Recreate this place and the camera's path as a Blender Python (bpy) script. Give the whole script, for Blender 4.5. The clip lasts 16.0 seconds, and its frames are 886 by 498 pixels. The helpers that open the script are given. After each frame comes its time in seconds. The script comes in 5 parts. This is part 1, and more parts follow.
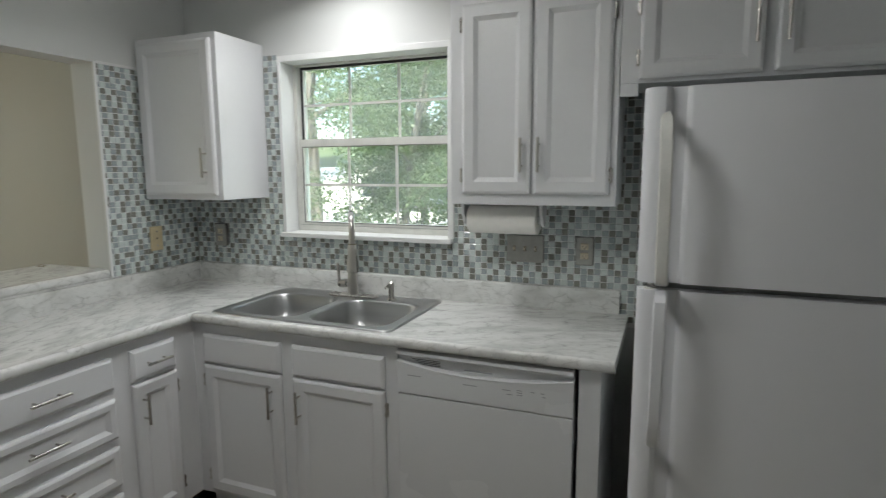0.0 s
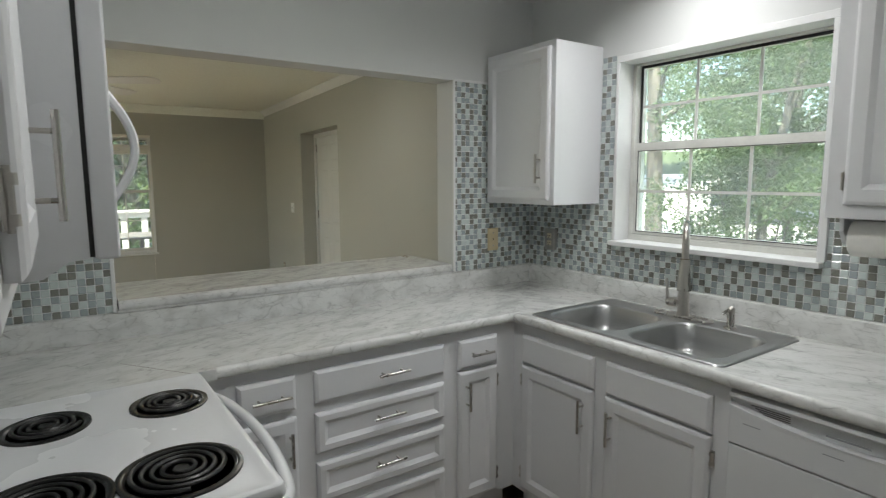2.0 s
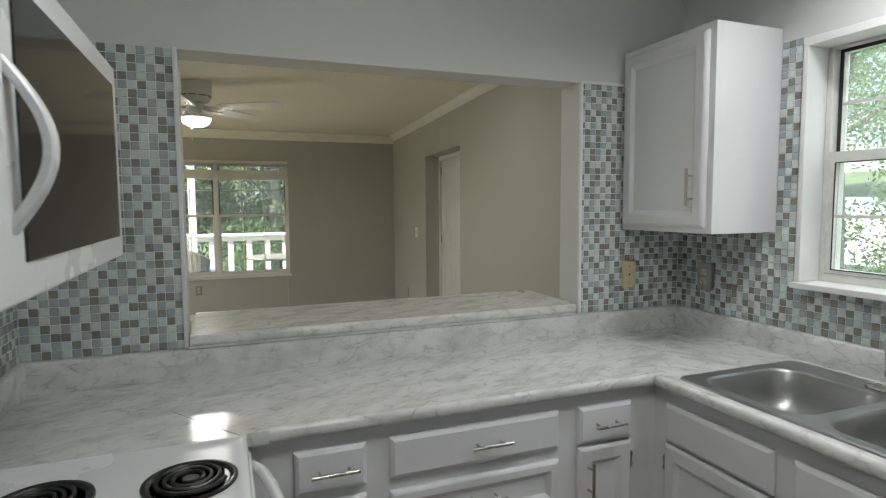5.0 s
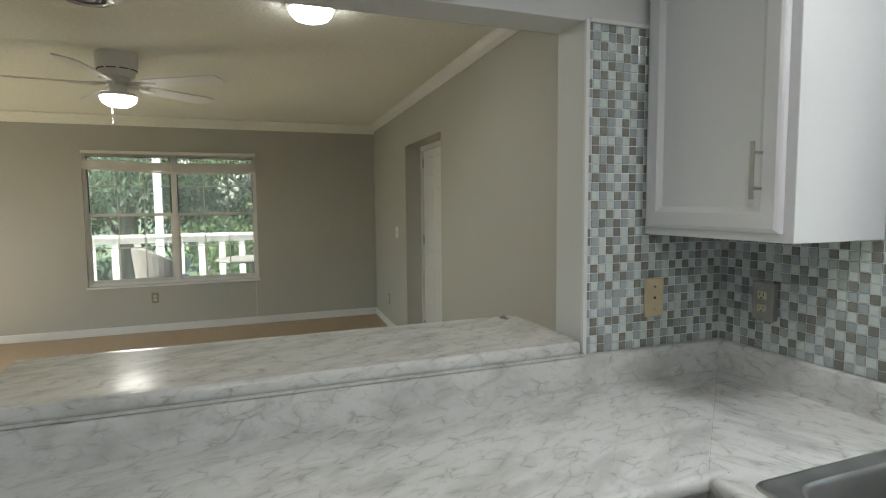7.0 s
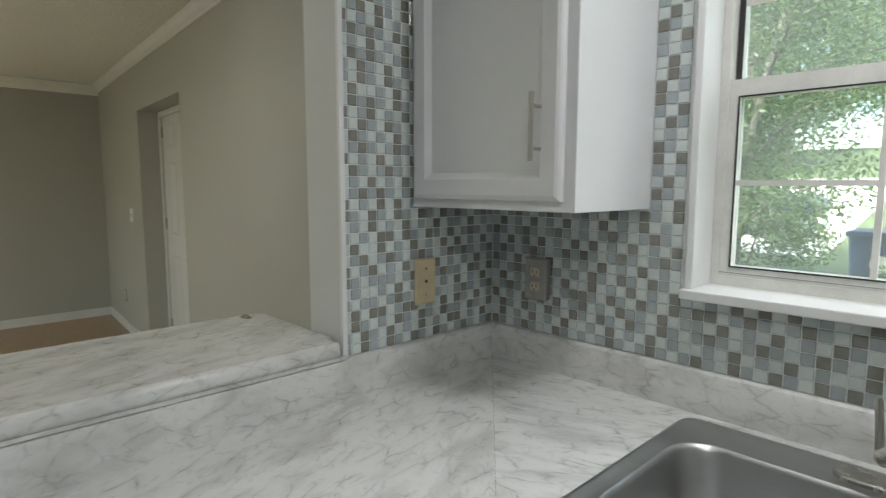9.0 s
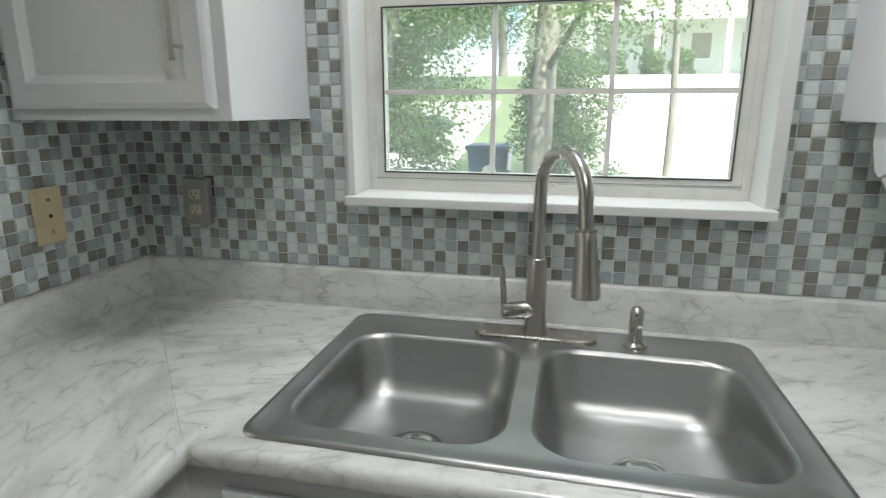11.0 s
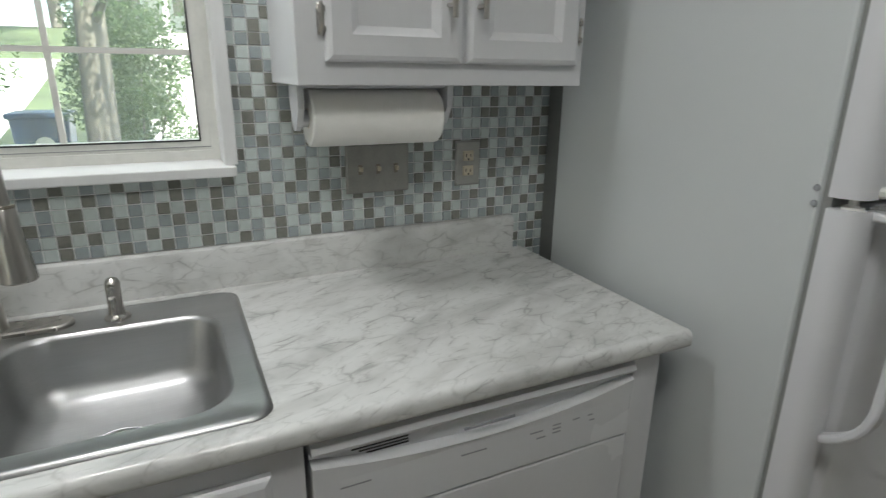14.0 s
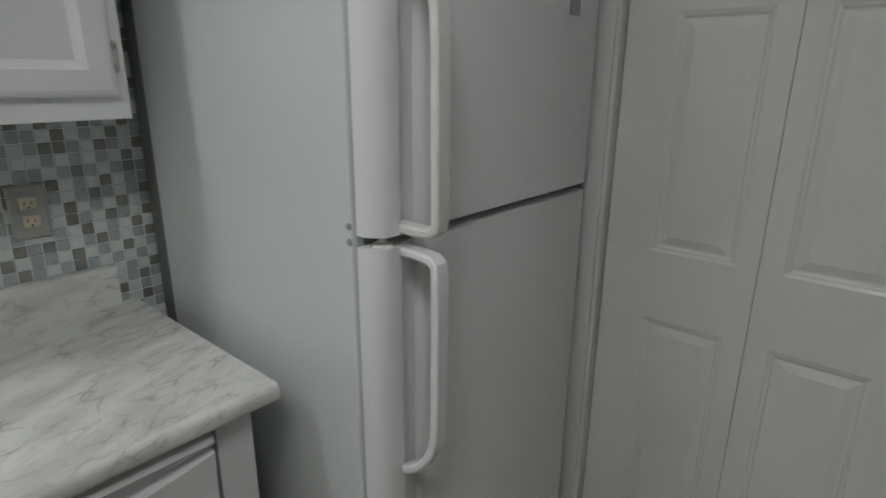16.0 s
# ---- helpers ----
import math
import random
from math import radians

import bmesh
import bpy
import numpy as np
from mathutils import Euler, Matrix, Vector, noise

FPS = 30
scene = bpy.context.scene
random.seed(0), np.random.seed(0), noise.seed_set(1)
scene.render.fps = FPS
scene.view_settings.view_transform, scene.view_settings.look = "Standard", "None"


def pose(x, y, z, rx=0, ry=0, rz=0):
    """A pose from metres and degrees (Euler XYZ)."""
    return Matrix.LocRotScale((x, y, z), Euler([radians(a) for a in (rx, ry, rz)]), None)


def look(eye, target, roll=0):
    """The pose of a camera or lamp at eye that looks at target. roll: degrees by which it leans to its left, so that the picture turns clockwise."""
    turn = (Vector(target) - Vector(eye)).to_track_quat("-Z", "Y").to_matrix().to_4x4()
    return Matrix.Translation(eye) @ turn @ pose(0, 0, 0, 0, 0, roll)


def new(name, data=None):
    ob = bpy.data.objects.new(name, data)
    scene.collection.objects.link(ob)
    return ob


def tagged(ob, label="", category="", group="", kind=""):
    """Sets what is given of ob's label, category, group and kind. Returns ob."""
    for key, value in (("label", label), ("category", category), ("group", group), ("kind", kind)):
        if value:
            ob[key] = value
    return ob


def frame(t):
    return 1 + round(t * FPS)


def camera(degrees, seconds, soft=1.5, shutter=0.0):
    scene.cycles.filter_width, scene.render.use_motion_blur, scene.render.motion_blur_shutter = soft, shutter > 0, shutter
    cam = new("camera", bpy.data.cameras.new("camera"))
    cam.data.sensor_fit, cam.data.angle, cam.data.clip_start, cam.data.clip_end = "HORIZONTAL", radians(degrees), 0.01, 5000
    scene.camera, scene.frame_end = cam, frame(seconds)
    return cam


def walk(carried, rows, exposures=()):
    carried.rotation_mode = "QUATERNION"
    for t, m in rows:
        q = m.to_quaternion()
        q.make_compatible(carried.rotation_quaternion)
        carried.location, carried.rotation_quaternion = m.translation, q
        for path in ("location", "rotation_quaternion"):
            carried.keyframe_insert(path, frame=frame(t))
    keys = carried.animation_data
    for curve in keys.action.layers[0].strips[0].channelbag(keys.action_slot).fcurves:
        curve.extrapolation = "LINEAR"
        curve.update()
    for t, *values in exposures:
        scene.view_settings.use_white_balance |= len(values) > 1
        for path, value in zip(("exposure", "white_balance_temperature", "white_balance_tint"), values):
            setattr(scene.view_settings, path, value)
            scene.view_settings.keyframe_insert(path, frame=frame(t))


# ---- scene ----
cam = camera(76.4, 16.0, soft=1.2, shutter=0.25)
PATH = [
    (0, (0.64, 0.421, 1.503), (-0.095, 2.26, 1.225), -0.3),
    (0.5, (0.626, 0.493, 1.492), (-0.42, 2.177, 1.228), -0.4),
    (1, (0.606, 0.526, 1.496), (-0.693, 2.025, 1.24), -0.5),
    (1.5, (0.597, 0.548, 1.493), (-0.899, 1.852, 1.243), -0.4),
    (2, (0.601, 0.549, 1.495), (-1.031, 1.678, 1.248), -0.3),
    (2.5, (0.611, 0.547, 1.492), (-1.117, 1.524, 1.254), -0.3),
    (3, (0.618, 0.55, 1.496), (-1.174, 1.409, 1.273), -0.3),
    (3.5, (0.605, 0.572, 1.494), (-1.222, 1.364, 1.307), -0.3),
    (4, (0.526, 0.632, 1.487), (-1.32, 1.384, 1.322), -0.3),
    (6.5, (-0.206, 1.194, 1.48), (-2.072, 1.894, 1.319), -0.5),
    (7, (-0.359, 1.261, 1.473), (-2.218, 1.979, 1.306), -0.5),
    (7.5, (-0.463, 1.316, 1.463), (-2.275, 2.144, 1.289), -0.2),
    (8, (-0.542, 1.395, 1.455), (-2.263, 2.396, 1.261), -0.2),
    (8.5, (-0.606, 1.463, 1.445), (-2.201, 2.651, 1.233), -0.0),
    (9, (-0.64, 1.507, 1.426), (-2.074, 2.883, 1.199), 0.1),
    (9.5, (-0.668, 1.538, 1.414), (-1.881, 3.104, 1.136), 0.2),
    (10, (-0.683, 1.547, 1.392), (-1.625, 3.277, 1.044), 0.0),
    (12.5, (-0.554, 1.479, 1.394), (-0.332, 3.372, 0.788), 0.7),
    (13, (-0.501, 1.475, 1.393), (-0.081, 3.334, 0.79), 0.7),
    (13.5, (-0.44, 1.47, 1.386), (0.181, 3.276, 0.792), 0.6),
    (14, (-0.369, 1.452, 1.395), (0.451, 3.176, 0.797), 0.7),
    (14.5, (-0.295, 1.433, 1.402), (0.721, 3.05, 0.807), 0.8),
    (15, (-0.203, 1.404, 1.413), (0.972, 2.912, 0.824), 0.8),
    (15.5, (-0.101, 1.367, 1.434), (1.222, 2.747, 0.845), 0.6),
    (16, (0.018, 1.335, 1.452), (1.466, 2.582, 0.865), 0.4),
]
walk(cam, [(t, look(eye, target, roll)) for t, eye, target, roll in PATH], [(0, 2.08), (4, 2.1), (8, 2.07), (13, 2.03), (16, 1.94)])

# ---- world, sun, lamps ----
world = bpy.data.worlds.new("sky")
scene.world = world
world.use_nodes = True
wn = world.node_tree.nodes
sky = wn.new("ShaderNodeTexSky")
sky.sky_type = "NISHITA"
sky.sun_disc = False
sky.sun_elevation = radians(52)
sky.sun_rotation = radians(150)
sky.dust_density = 2.0
wn["Background"].inputs[1].default_value = 0.15
world.node_tree.links.new(sky.outputs[0], wn["Background"].inputs[0])

sun = new("sun", bpy.data.lights.new("sun", "SUN"))
sun.data.energy, sun.data.angle, sun.data.color = 5.0, radians(0.6), (1.0, 0.95, 0.86)
sun.matrix_world = look((30, -52, 76), (0, 0, 0))


def disc_lamp(name, place, watts, radius, color, spread=180):
    lamp = new(name, bpy.data.lights.new(name, "AREA"))
    lamp.data.shape, lamp.data.size = "DISK", 2 * radius
    lamp.data.energy, lamp.data.color, lamp.data.spread = watts, color, radians(spread)
    lamp.location = place
    return lamp


WARM = (1.0, 1.0, 0.93)
disc_lamp("sink_downlight", (-0.70, 2.42, 2.425), 1.5, 0.105, (1.0, 1.0, 1.0), 150)
disc_lamp("kitchen_ceiling_lamp", (-0.28, 1.30, 2.335), 1.38, 0.20, (1.0, 1.0, 0.99))
disc_lamp("living_ceiling_lamp", (-3.22, 1.69, 2.32), 0.85, 0.10, WARM)
disc_lamp("living_fan_lamp", (-4.53, 0.655, 2.085), 2.6, 0.10, WARM)
# the open sky above the trees, as it falls in through the kitchen window
skylight = new("window_skylight", bpy.data.lights.new("window_skylight", "AREA"))
skylight.data.shape, skylight.data.size, skylight.data.size_y = "RECTANGLE", 2.6, 0.5
skylight.data.energy, skylight.data.color = 7.5, (0.88, 0.95, 1.0)
skylight.matrix_world = look((-0.71, 3.85, 2.85), (-0.71, 2.5, 1.1))


# ---- materials ----
def mat(name, base, rough=0.5, metal=0.0, var=0.06, scale=6.0, bump=0.0, bscale=150.0, stretch=(1, 1, 1), second=None, coat=0.0, isle=0.0, smear=0.0):
    """A procedural surface: base colour with two scales of variation, fine relief and uneven gloss."""
    m = bpy.data.materials.new(name)
    m.use_nodes = True
    n, l = m.node_tree.nodes, m.node_tree.links
    b = n["Principled BSDF"]
    geo = n.new("ShaderNodeNewGeometry")
    mp = n.new("ShaderNodeMapping")
    mp.inputs["Scale"].default_value = stretch
    l.new(geo.outputs["Position"], mp.inputs[0])
    big, small = n.new("ShaderNodeTexNoise"), n.new("ShaderNodeTexNoise")
    big.inputs["Scale"].default_value, big.inputs["Detail"].default_value = scale, 4
    small.inputs["Scale"].default_value, small.inputs["Detail"].default_value = bscale, 3
    l.new(mp.outputs[0], big.inputs["Vector"])
    l.new(mp.outputs[0], small.inputs["Vector"])
    add = n.new("ShaderNodeMath")
    add.operation = "MULTIPLY_ADD"
    l.new(small.outputs[0], add.inputs[0])
    add.inputs[1].default_value = 0.4
    l.new(big.outputs[0], add.inputs[2])
    ramp = n.new("ShaderNodeValToRGB")
    other = second or tuple(c * (1 - 2.2 * var) for c in base)
    lift = tuple(min(1.0, c * (1 + var)) for c in base)
    ramp.color_ramp.elements[0].position, ramp.color_ramp.elements[0].color = 0.30, (*other, 1)
    ramp.color_ramp.elements[1].position, ramp.color_ramp.elements[1].color = 1.0, (*lift, 1)
    l.new(add.outputs[0], ramp.inputs[0])
    last = ramp.outputs[0]
    if isle:
        info = n.new("ShaderNodeObjectInfo")
        tot = n.new("ShaderNodeMath")
        tot.operation = "ADD"
        l.new(info.outputs["Random"], tot.inputs[0])
        l.new(geo.outputs["Random Per Island"], tot.inputs[1])
        hsv = n.new("ShaderNodeHueSaturation")
        rng = n.new("ShaderNodeMapRange")
        rng.inputs[1].default_value, rng.inputs[2].default_value = 0.0, 2.0
        rng.inputs[3].default_value, rng.inputs[4].default_value = 1 - isle, 1 + isle
        l.new(tot.outputs[0], rng.inputs[0])
        l.new(rng.outputs[0], hsv.inputs["Value"])
        l.new(last, hsv.inputs["Color"])
        last = hsv.outputs[0]
    l.new(last, b.inputs["Base Color"])
    gl = n.new("ShaderNodeMapRange")
    gl.inputs[3].default_value, gl.inputs[4].default_value = max(0.02, rough - 0.07 - smear), min(1, rough + 0.07 + smear)
    l.new(big.outputs[0], gl.inputs[0])
    l.new(gl.outputs[0], b.inputs["Roughness"])
    b.inputs["Metallic"].default_value = metal
    b.inputs["Coat Weight"].default_value = coat
    b.inputs["Coat Roughness"].default_value = 0.12
    if bump:
        bp = n.new("ShaderNodeBump")
        bp.inputs["Strength"].default_value, bp.inputs["Distance"].default_value = min(1.0, bump * 10), 0.1 * bump
        l.new(small.outputs[0], bp.inputs["Height"])
        l.new(bp.outputs[0], b.inputs["Normal"])
    return m


def marble(name, turn):
    """Pale laminate with soft grey clouds and a network of fine broken veins; turn: the way the veins run, in degrees."""
    m = bpy.data.materials.new(name)
    m.use_nodes = True
    n, l = m.node_tree.nodes, m.node_tree.links
    b = n["Principled BSDF"]
    geo = n.new("ShaderNodeNewGeometry")
    mp = n.new("ShaderNodeMapping")
    mp.inputs["Rotation"].default_value = (0, 0, radians(-turn))
    l.new(geo.outputs["Position"], mp.inputs[0])
    along = n.new("ShaderNodeMapping")
    along.inputs["Scale"].default_value = (0.40, 1.0, 1.0)
    l.new(mp.outputs[0], along.inputs[0])

    def tex(scale, detail, warp, source, out=0):
        t = n.new("ShaderNodeTexNoise")
        t.inputs["Scale"].default_value, t.inputs["Detail"].default_value = scale, detail
        t.inputs["Distortion"].default_value = warp
        l.new(source, t.inputs["Vector"])
        return t.outputs[out]

    def math_node(op, a, c):
        x = n.new("ShaderNodeMath")
        x.operation = op
        for k, v in enumerate((a, c)):
            if isinstance(v, float):
                x.inputs[k].default_value = v
            else:
                l.new(v, x.inputs[k])
        return x.outputs[0]

    def ranged(value, a, c, d, e):
        r = n.new("ShaderNodeMapRange")
        for k, v in enumerate((a, c, d, e)):
            r.inputs[k + 1].default_value = v
        l.new(value, r.inputs[0])
        return r.outputs[0]

    def shaken(source, scale, amount):
        """Coordinates pushed about by a noise."""
        less, more = n.new("ShaderNodeVectorMath"), n.new("ShaderNodeVectorMath")
        less.operation, more.operation = "SUBTRACT", "MULTIPLY_ADD"
        l.new(tex(scale, 3, 0.0, source, 1), less.inputs[0])
        less.inputs[1].default_value = (0.5, 0.5, 0.5)
        l.new(less.outputs[0], more.inputs[0])
        more.inputs[1].default_value = (amount, amount, amount)
        l.new(source, more.inputs[2])
        return more.outputs[0]

    bent = shaken(shaken(along.outputs[0], 6.0, 0.075), 30.0, 0.016)

    def vein(scale, width, low, high):
        v = n.new("ShaderNodeTexVoronoi")
        v.feature = "DISTANCE_TO_EDGE"
        v.inputs["Scale"].default_value = scale
        l.new(bent, v.inputs["Vector"])
        line = ranged(v.outputs["Distance"], 0.0, width, 1.0, 0.0)
        return math_node("MULTIPLY", line, ranged(tex(scale * 0.9, 2, 0.0, mp.outputs[0]), low, high, 0.0, 1.0))

    fine = math_node("ADD", math_node("MULTIPLY", vein(24.0, 0.055, 0.42, 0.68), 0.46), math_node("MULTIPLY", vein(54.0, 0.09, 0.46, 0.70), 0.36))
    blur = vein(24.0, 0.24, 0.40, 0.72)
    veins = math_node("MINIMUM", math_node("ADD", fine, math_node("MULTIPLY", blur, 0.22)), 0.85)
    cloud = n.new("ShaderNodeValToRGB")
    e = cloud.color_ramp.elements
    e[0].position, e[0].color = 0.32, (0.53, 0.535, 0.52, 1)
    e[1].position, e[1].color = 0.55, (0.69, 0.695, 0.68, 1)
    l.new(tex(14.0, 7, 0.5, along.outputs[0]), cloud.inputs[0])
    mix = n.new("ShaderNodeMix")
    mix.data_type = "RGBA"
    l.new(veins, mix.inputs["Factor"])
    l.new(cloud.outputs[0], mix.inputs["A"])
    mix.inputs["B"].default_value = (0.29, 0.29, 0.28, 1)
    l.new(mix.outputs["Result"], b.inputs["Base Color"])
    l.new(ranged(tex(40.0, 2, 0.0, mp.outputs[0]), 0.0, 1.0, 0.13, 0.20), b.inputs["Roughness"])
    b.inputs["Specular IOR Level"].default_value = 0.42
    return m


def glow(name, color, strength):
    m = bpy.data.materials.new(name)
    m.use_nodes = True
    b = m.node_tree.nodes["Principled BSDF"]
    b.inputs["Base Color"].default_value = (0.8, 0.8, 0.78, 1)
    b.inputs["Emission Color"].default_value = (*color, 1)
    b.inputs["Emission Strength"].default_value = strength
    return m


def glass(name, tint=(1, 1, 1)):
    m = bpy.data.materials.new(name)
    m.use_nodes = True
    n, l = m.node_tree.nodes, m.node_tree.links
    n.remove(n["Principled BSDF"])
    clear, gloss, mix = n.new("ShaderNodeBsdfTransparent"), n.new("ShaderNodeBsdfGlossy"), n.new("ShaderNodeMixShader")
    clear.inputs[0].default_value = (*tint, 1)
    gloss.inputs["Roughness"].default_value = 0.02
    fr = n.new("ShaderNodeFresnel")
    fr.inputs[0].default_value = 1.35
    l.new(fr.outputs[0], mix.inputs[0])
    l.new(clear.outputs[0], mix.inputs[1])
    l.new(gloss.outputs[0], mix.inputs[2])
    # pale haze mixed into the glass to wash out the bright view
    haze, veil = n.new("ShaderNodeBsdfTranslucent"), n.new("ShaderNodeMixShader")
    haze.inputs[0].default_value = (0.93, 0.93, 0.92, 1)
    veil.inputs[0].default_value = 0.075
    l.new(mix.outputs[0], veil.inputs[1])
    l.new(haze.outputs[0], veil.inputs[2])
    l.new(veil.outputs[0], n["Material Output"].inputs[0])
    return m


def leafy(name, base, thin):
    m = mat(name, base, 0.5, 0, 0.25, 0.8, 0, 8.0, isle=0.45)
    n, l = m.node_tree.nodes, m.node_tree.links
    tr, mix = n.new("ShaderNodeBsdfTranslucent"), n.new("ShaderNodeMixShader")
    tr.inputs[0].default_value = (*thin, 1)
    mix.inputs[0].default_value = 0.45
    l.new(n["Principled BSDF"].outputs[0], mix.inputs[1])
    l.new(tr.outputs[0], mix.inputs[2])
    l.new(mix.outputs[0], n["Material Output"].inputs[0])
    return m


CABINET = mat("white_cabinet_paint", (0.69, 0.695, 0.71), 0.38, 0, 0.02, 3, 0.004, 60)
WALLPAINT = mat("pale_grey_wall_paint", (0.62, 0.63, 0.62), 0.55, 0, 0.02, 2, 0.006, 220)
TAUPE = mat("taupe_wall_paint", (0.43, 0.43, 0.395), 0.6, 0, 0.025, 1.5, 0.006, 200)
TRIM = mat("white_trim_paint", (0.745, 0.75, 0.745), 0.35, 0, 0.03, 5, 0.003, 80)
POPCORN = mat("textured_ceiling", (0.82, 0.84, 0.78), 0.85, 0, 0.05, 60, 0.08, 55)
KCEIL = mat("white_textured_ceiling", (0.72, 0.72, 0.70), 0.8, 0, 0.05, 45, 0.05, 70)
MARBLE = marble("marble_laminate", 22)
MARBLE_TURNED = marble("marble_laminate_turned", 112)
SEAM = mat("dark_joint", (0.25, 0.24, 0.22), 0.7)
STEEL = mat("brushed_sink_steel", (0.445, 0.45, 0.45), 0.38, 1.0, 0.08, 14, 0.004, 260, (0.06, 1, 1), smear=0.05)
NICKEL = mat("brushed_nickel", (0.50, 0.48, 0.45), 0.28, 1.0, 0.05, 20, 0.002, 300, (1, 1, 0.1))
CHROME = mat("bright_chrome", (0.65, 0.65, 0.65), 0.12, 1.0, 0.03)
PLATE = mat("pewter_switch_plate", (0.40, 0.395, 0.37), 0.40, 0.5, 0.1, 30, 0.004, 200)
ALMOND = mat("almond_plastic", (0.62, 0.52, 0.33), 0.4, 0, 0.05, 30)
IVORY = mat("ivory_plastic", (0.66, 0.60, 0.46), 0.4, 0, 0.05, 30)
APPLIANCE = mat("white_appliance_enamel", (0.69, 0.70, 0.715), 0.26, 0, 0.02, 3, 0.006, 120)
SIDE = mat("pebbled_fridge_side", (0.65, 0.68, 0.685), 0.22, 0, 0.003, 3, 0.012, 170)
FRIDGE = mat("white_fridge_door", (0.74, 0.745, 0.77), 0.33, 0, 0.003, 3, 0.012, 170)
AGED = mat("yellowed_white_plastic", (0.735, 0.73, 0.695), 0.3, 0, 0.05, 8)
RUBBER = mat("grey_door_gasket", (0.32, 0.33, 0.32), 0.6)
BLACK = mat("black_enamel", (0.012, 0.012, 0.012), 0.22, 0, 0.3, 20)
COIL = mat("dark_coil_metal", (0.055, 0.055, 0.055), 0.38, 0.7, 0.25, 60, 0.01, 200)
FILLER = mat("dark_grey_filler", (0.16, 0.165, 0.16), 0.5, 0, 0.08, 8)
DARK = mat("dark_void", (0.03, 0.03, 0.03), 0.7)
GREYINK = mat("grey_print", (0.33, 0.34, 0.36), 0.5)
BLACKGLASS = mat("dark_oven_glass", (0.02, 0.02, 0.022), 0.06, 0, 0.1, 3)
PAPER = mat("white_paper_towel", (0.86, 0.85, 0.81), 0.9, 0, 0.02, 40, 0.012, 200)
GROUT = mat("pale_grout", (0.80, 0.81, 0.80), 0.8, 0, 0.06, 60, 0.01, 300)
TILES = [
    mat("pale_aqua_glass_tile", (0.61, 0.675, 0.655), 0.16, 0, 0.05, 40, 0.002, 90, isle=0.07, coat=0.4),
    mat("blue_grey_glass_tile", (0.37, 0.415, 0.43), 0.18, 0, 0.06, 60, 0.003, 90, isle=0.09, coat=0.4),
    mat("taupe_stone_tile", (0.215, 0.217, 0.188), 0.34, 0, 0.12, 70, 0.006, 160, isle=0.13),
]
VINYL = mat("window_vinyl", (0.66, 0.66, 0.62), 0.35, 0, 0.08, 14, 0.002, 90, smear=0.05)
BLIND = mat("white_blind", (0.75, 0.73, 0.68), 0.5, 0, 0.03)
PANE = glass("window_glass", (0.93, 0.97, 0.94))
OAK = mat("honey_oak_floor", (0.41, 0.30, 0.185), 0.35, 0, 0.16, 7, 0.01, 60, (1, 9, 1), (0.31, 0.21, 0.125))
VINYLFLOOR = mat("brown_vinyl_floor", (0.30, 0.25, 0.19), 0.45, 0, 0.2, 9, 0.01, 60)
LAMPGLASS = glow("lit_frosted_glass", (1.0, 1.0, 0.92), 6.5)
DOMEGLASS = glow("lit_dome_glass", (1.0, 1.0, 0.92), 4.5)
KITCHENGLASS = glow("lit_kitchen_glass", (0.98, 1.0, 0.97), 2.6)
PLATEGREY = mat("aged_brass_outlet", (0.30, 0.27, 0.22), 0.4, 0.6, 0.1, 30)


# ---- helpers for meshes ----
def part(name, bm, material, parent=None, label="", smooth=False, m=None):
    """Links a bmesh as one mesh object under a thing or a part."""
    me = bpy.data.meshes.new(name)
    bmesh.ops.recalc_face_normals(bm, faces=bm.faces)
    if smooth:
        for f in bm.faces:
            f.smooth = True
    bm.to_mesh(me)
    bm.free()
    if smooth:
        me.set_sharp_from_angle(angle=radians(38))
    me.materials.append(material)
    ob = new(name, me)
    if parent:
        ob.parent = parent
    if m is not None:
        ob.matrix_basis = m
    if label:
        ob["label"] = label
    return ob


def thing(name, label, category, m=None, group="", kind=""):
    ob = new(name)
    ob.empty_display_size = 0.1
    if m is not None:
        ob.matrix_basis = m
    return tagged(ob, label, category, group, kind)


def box(bm, x0, x1, y0, y1, z0, z1, bevel=0.0, seg=2):
    vs = [bm.verts.new((x, y, z)) for x in (x0, x1) for y in (y0, y1) for z in (z0, z1)]
    fs = [bm.faces.new([vs[i] for i in q]) for q in ((0, 1, 3, 2), (4, 6, 7, 5), (0, 4, 5, 1), (2, 3, 7, 6), (0, 2, 6, 4), (1, 5, 7, 3))]
    if bevel:
        es = list({e for f in fs for e in f.edges})
        bmesh.ops.bevel(bm, geom=es, offset=bevel, segments=seg, affect="EDGES", profile=0.5)
    return bm


def B(name, material, parent, x, y, z, bevel=0.0, label="", seg=2):
    return part(name, box(bmesh.new(), *x, *y, *z, bevel, seg), material, parent, label)


def ring(bm, pts):
    return [bm.verts.new(p) for p in pts]


def bridge(bm, a, b):
    k = len(a)
    for i in range(k):
        bm.faces.new((a[i], a[(i + 1) % k], b[(i + 1) % k], b[i]))


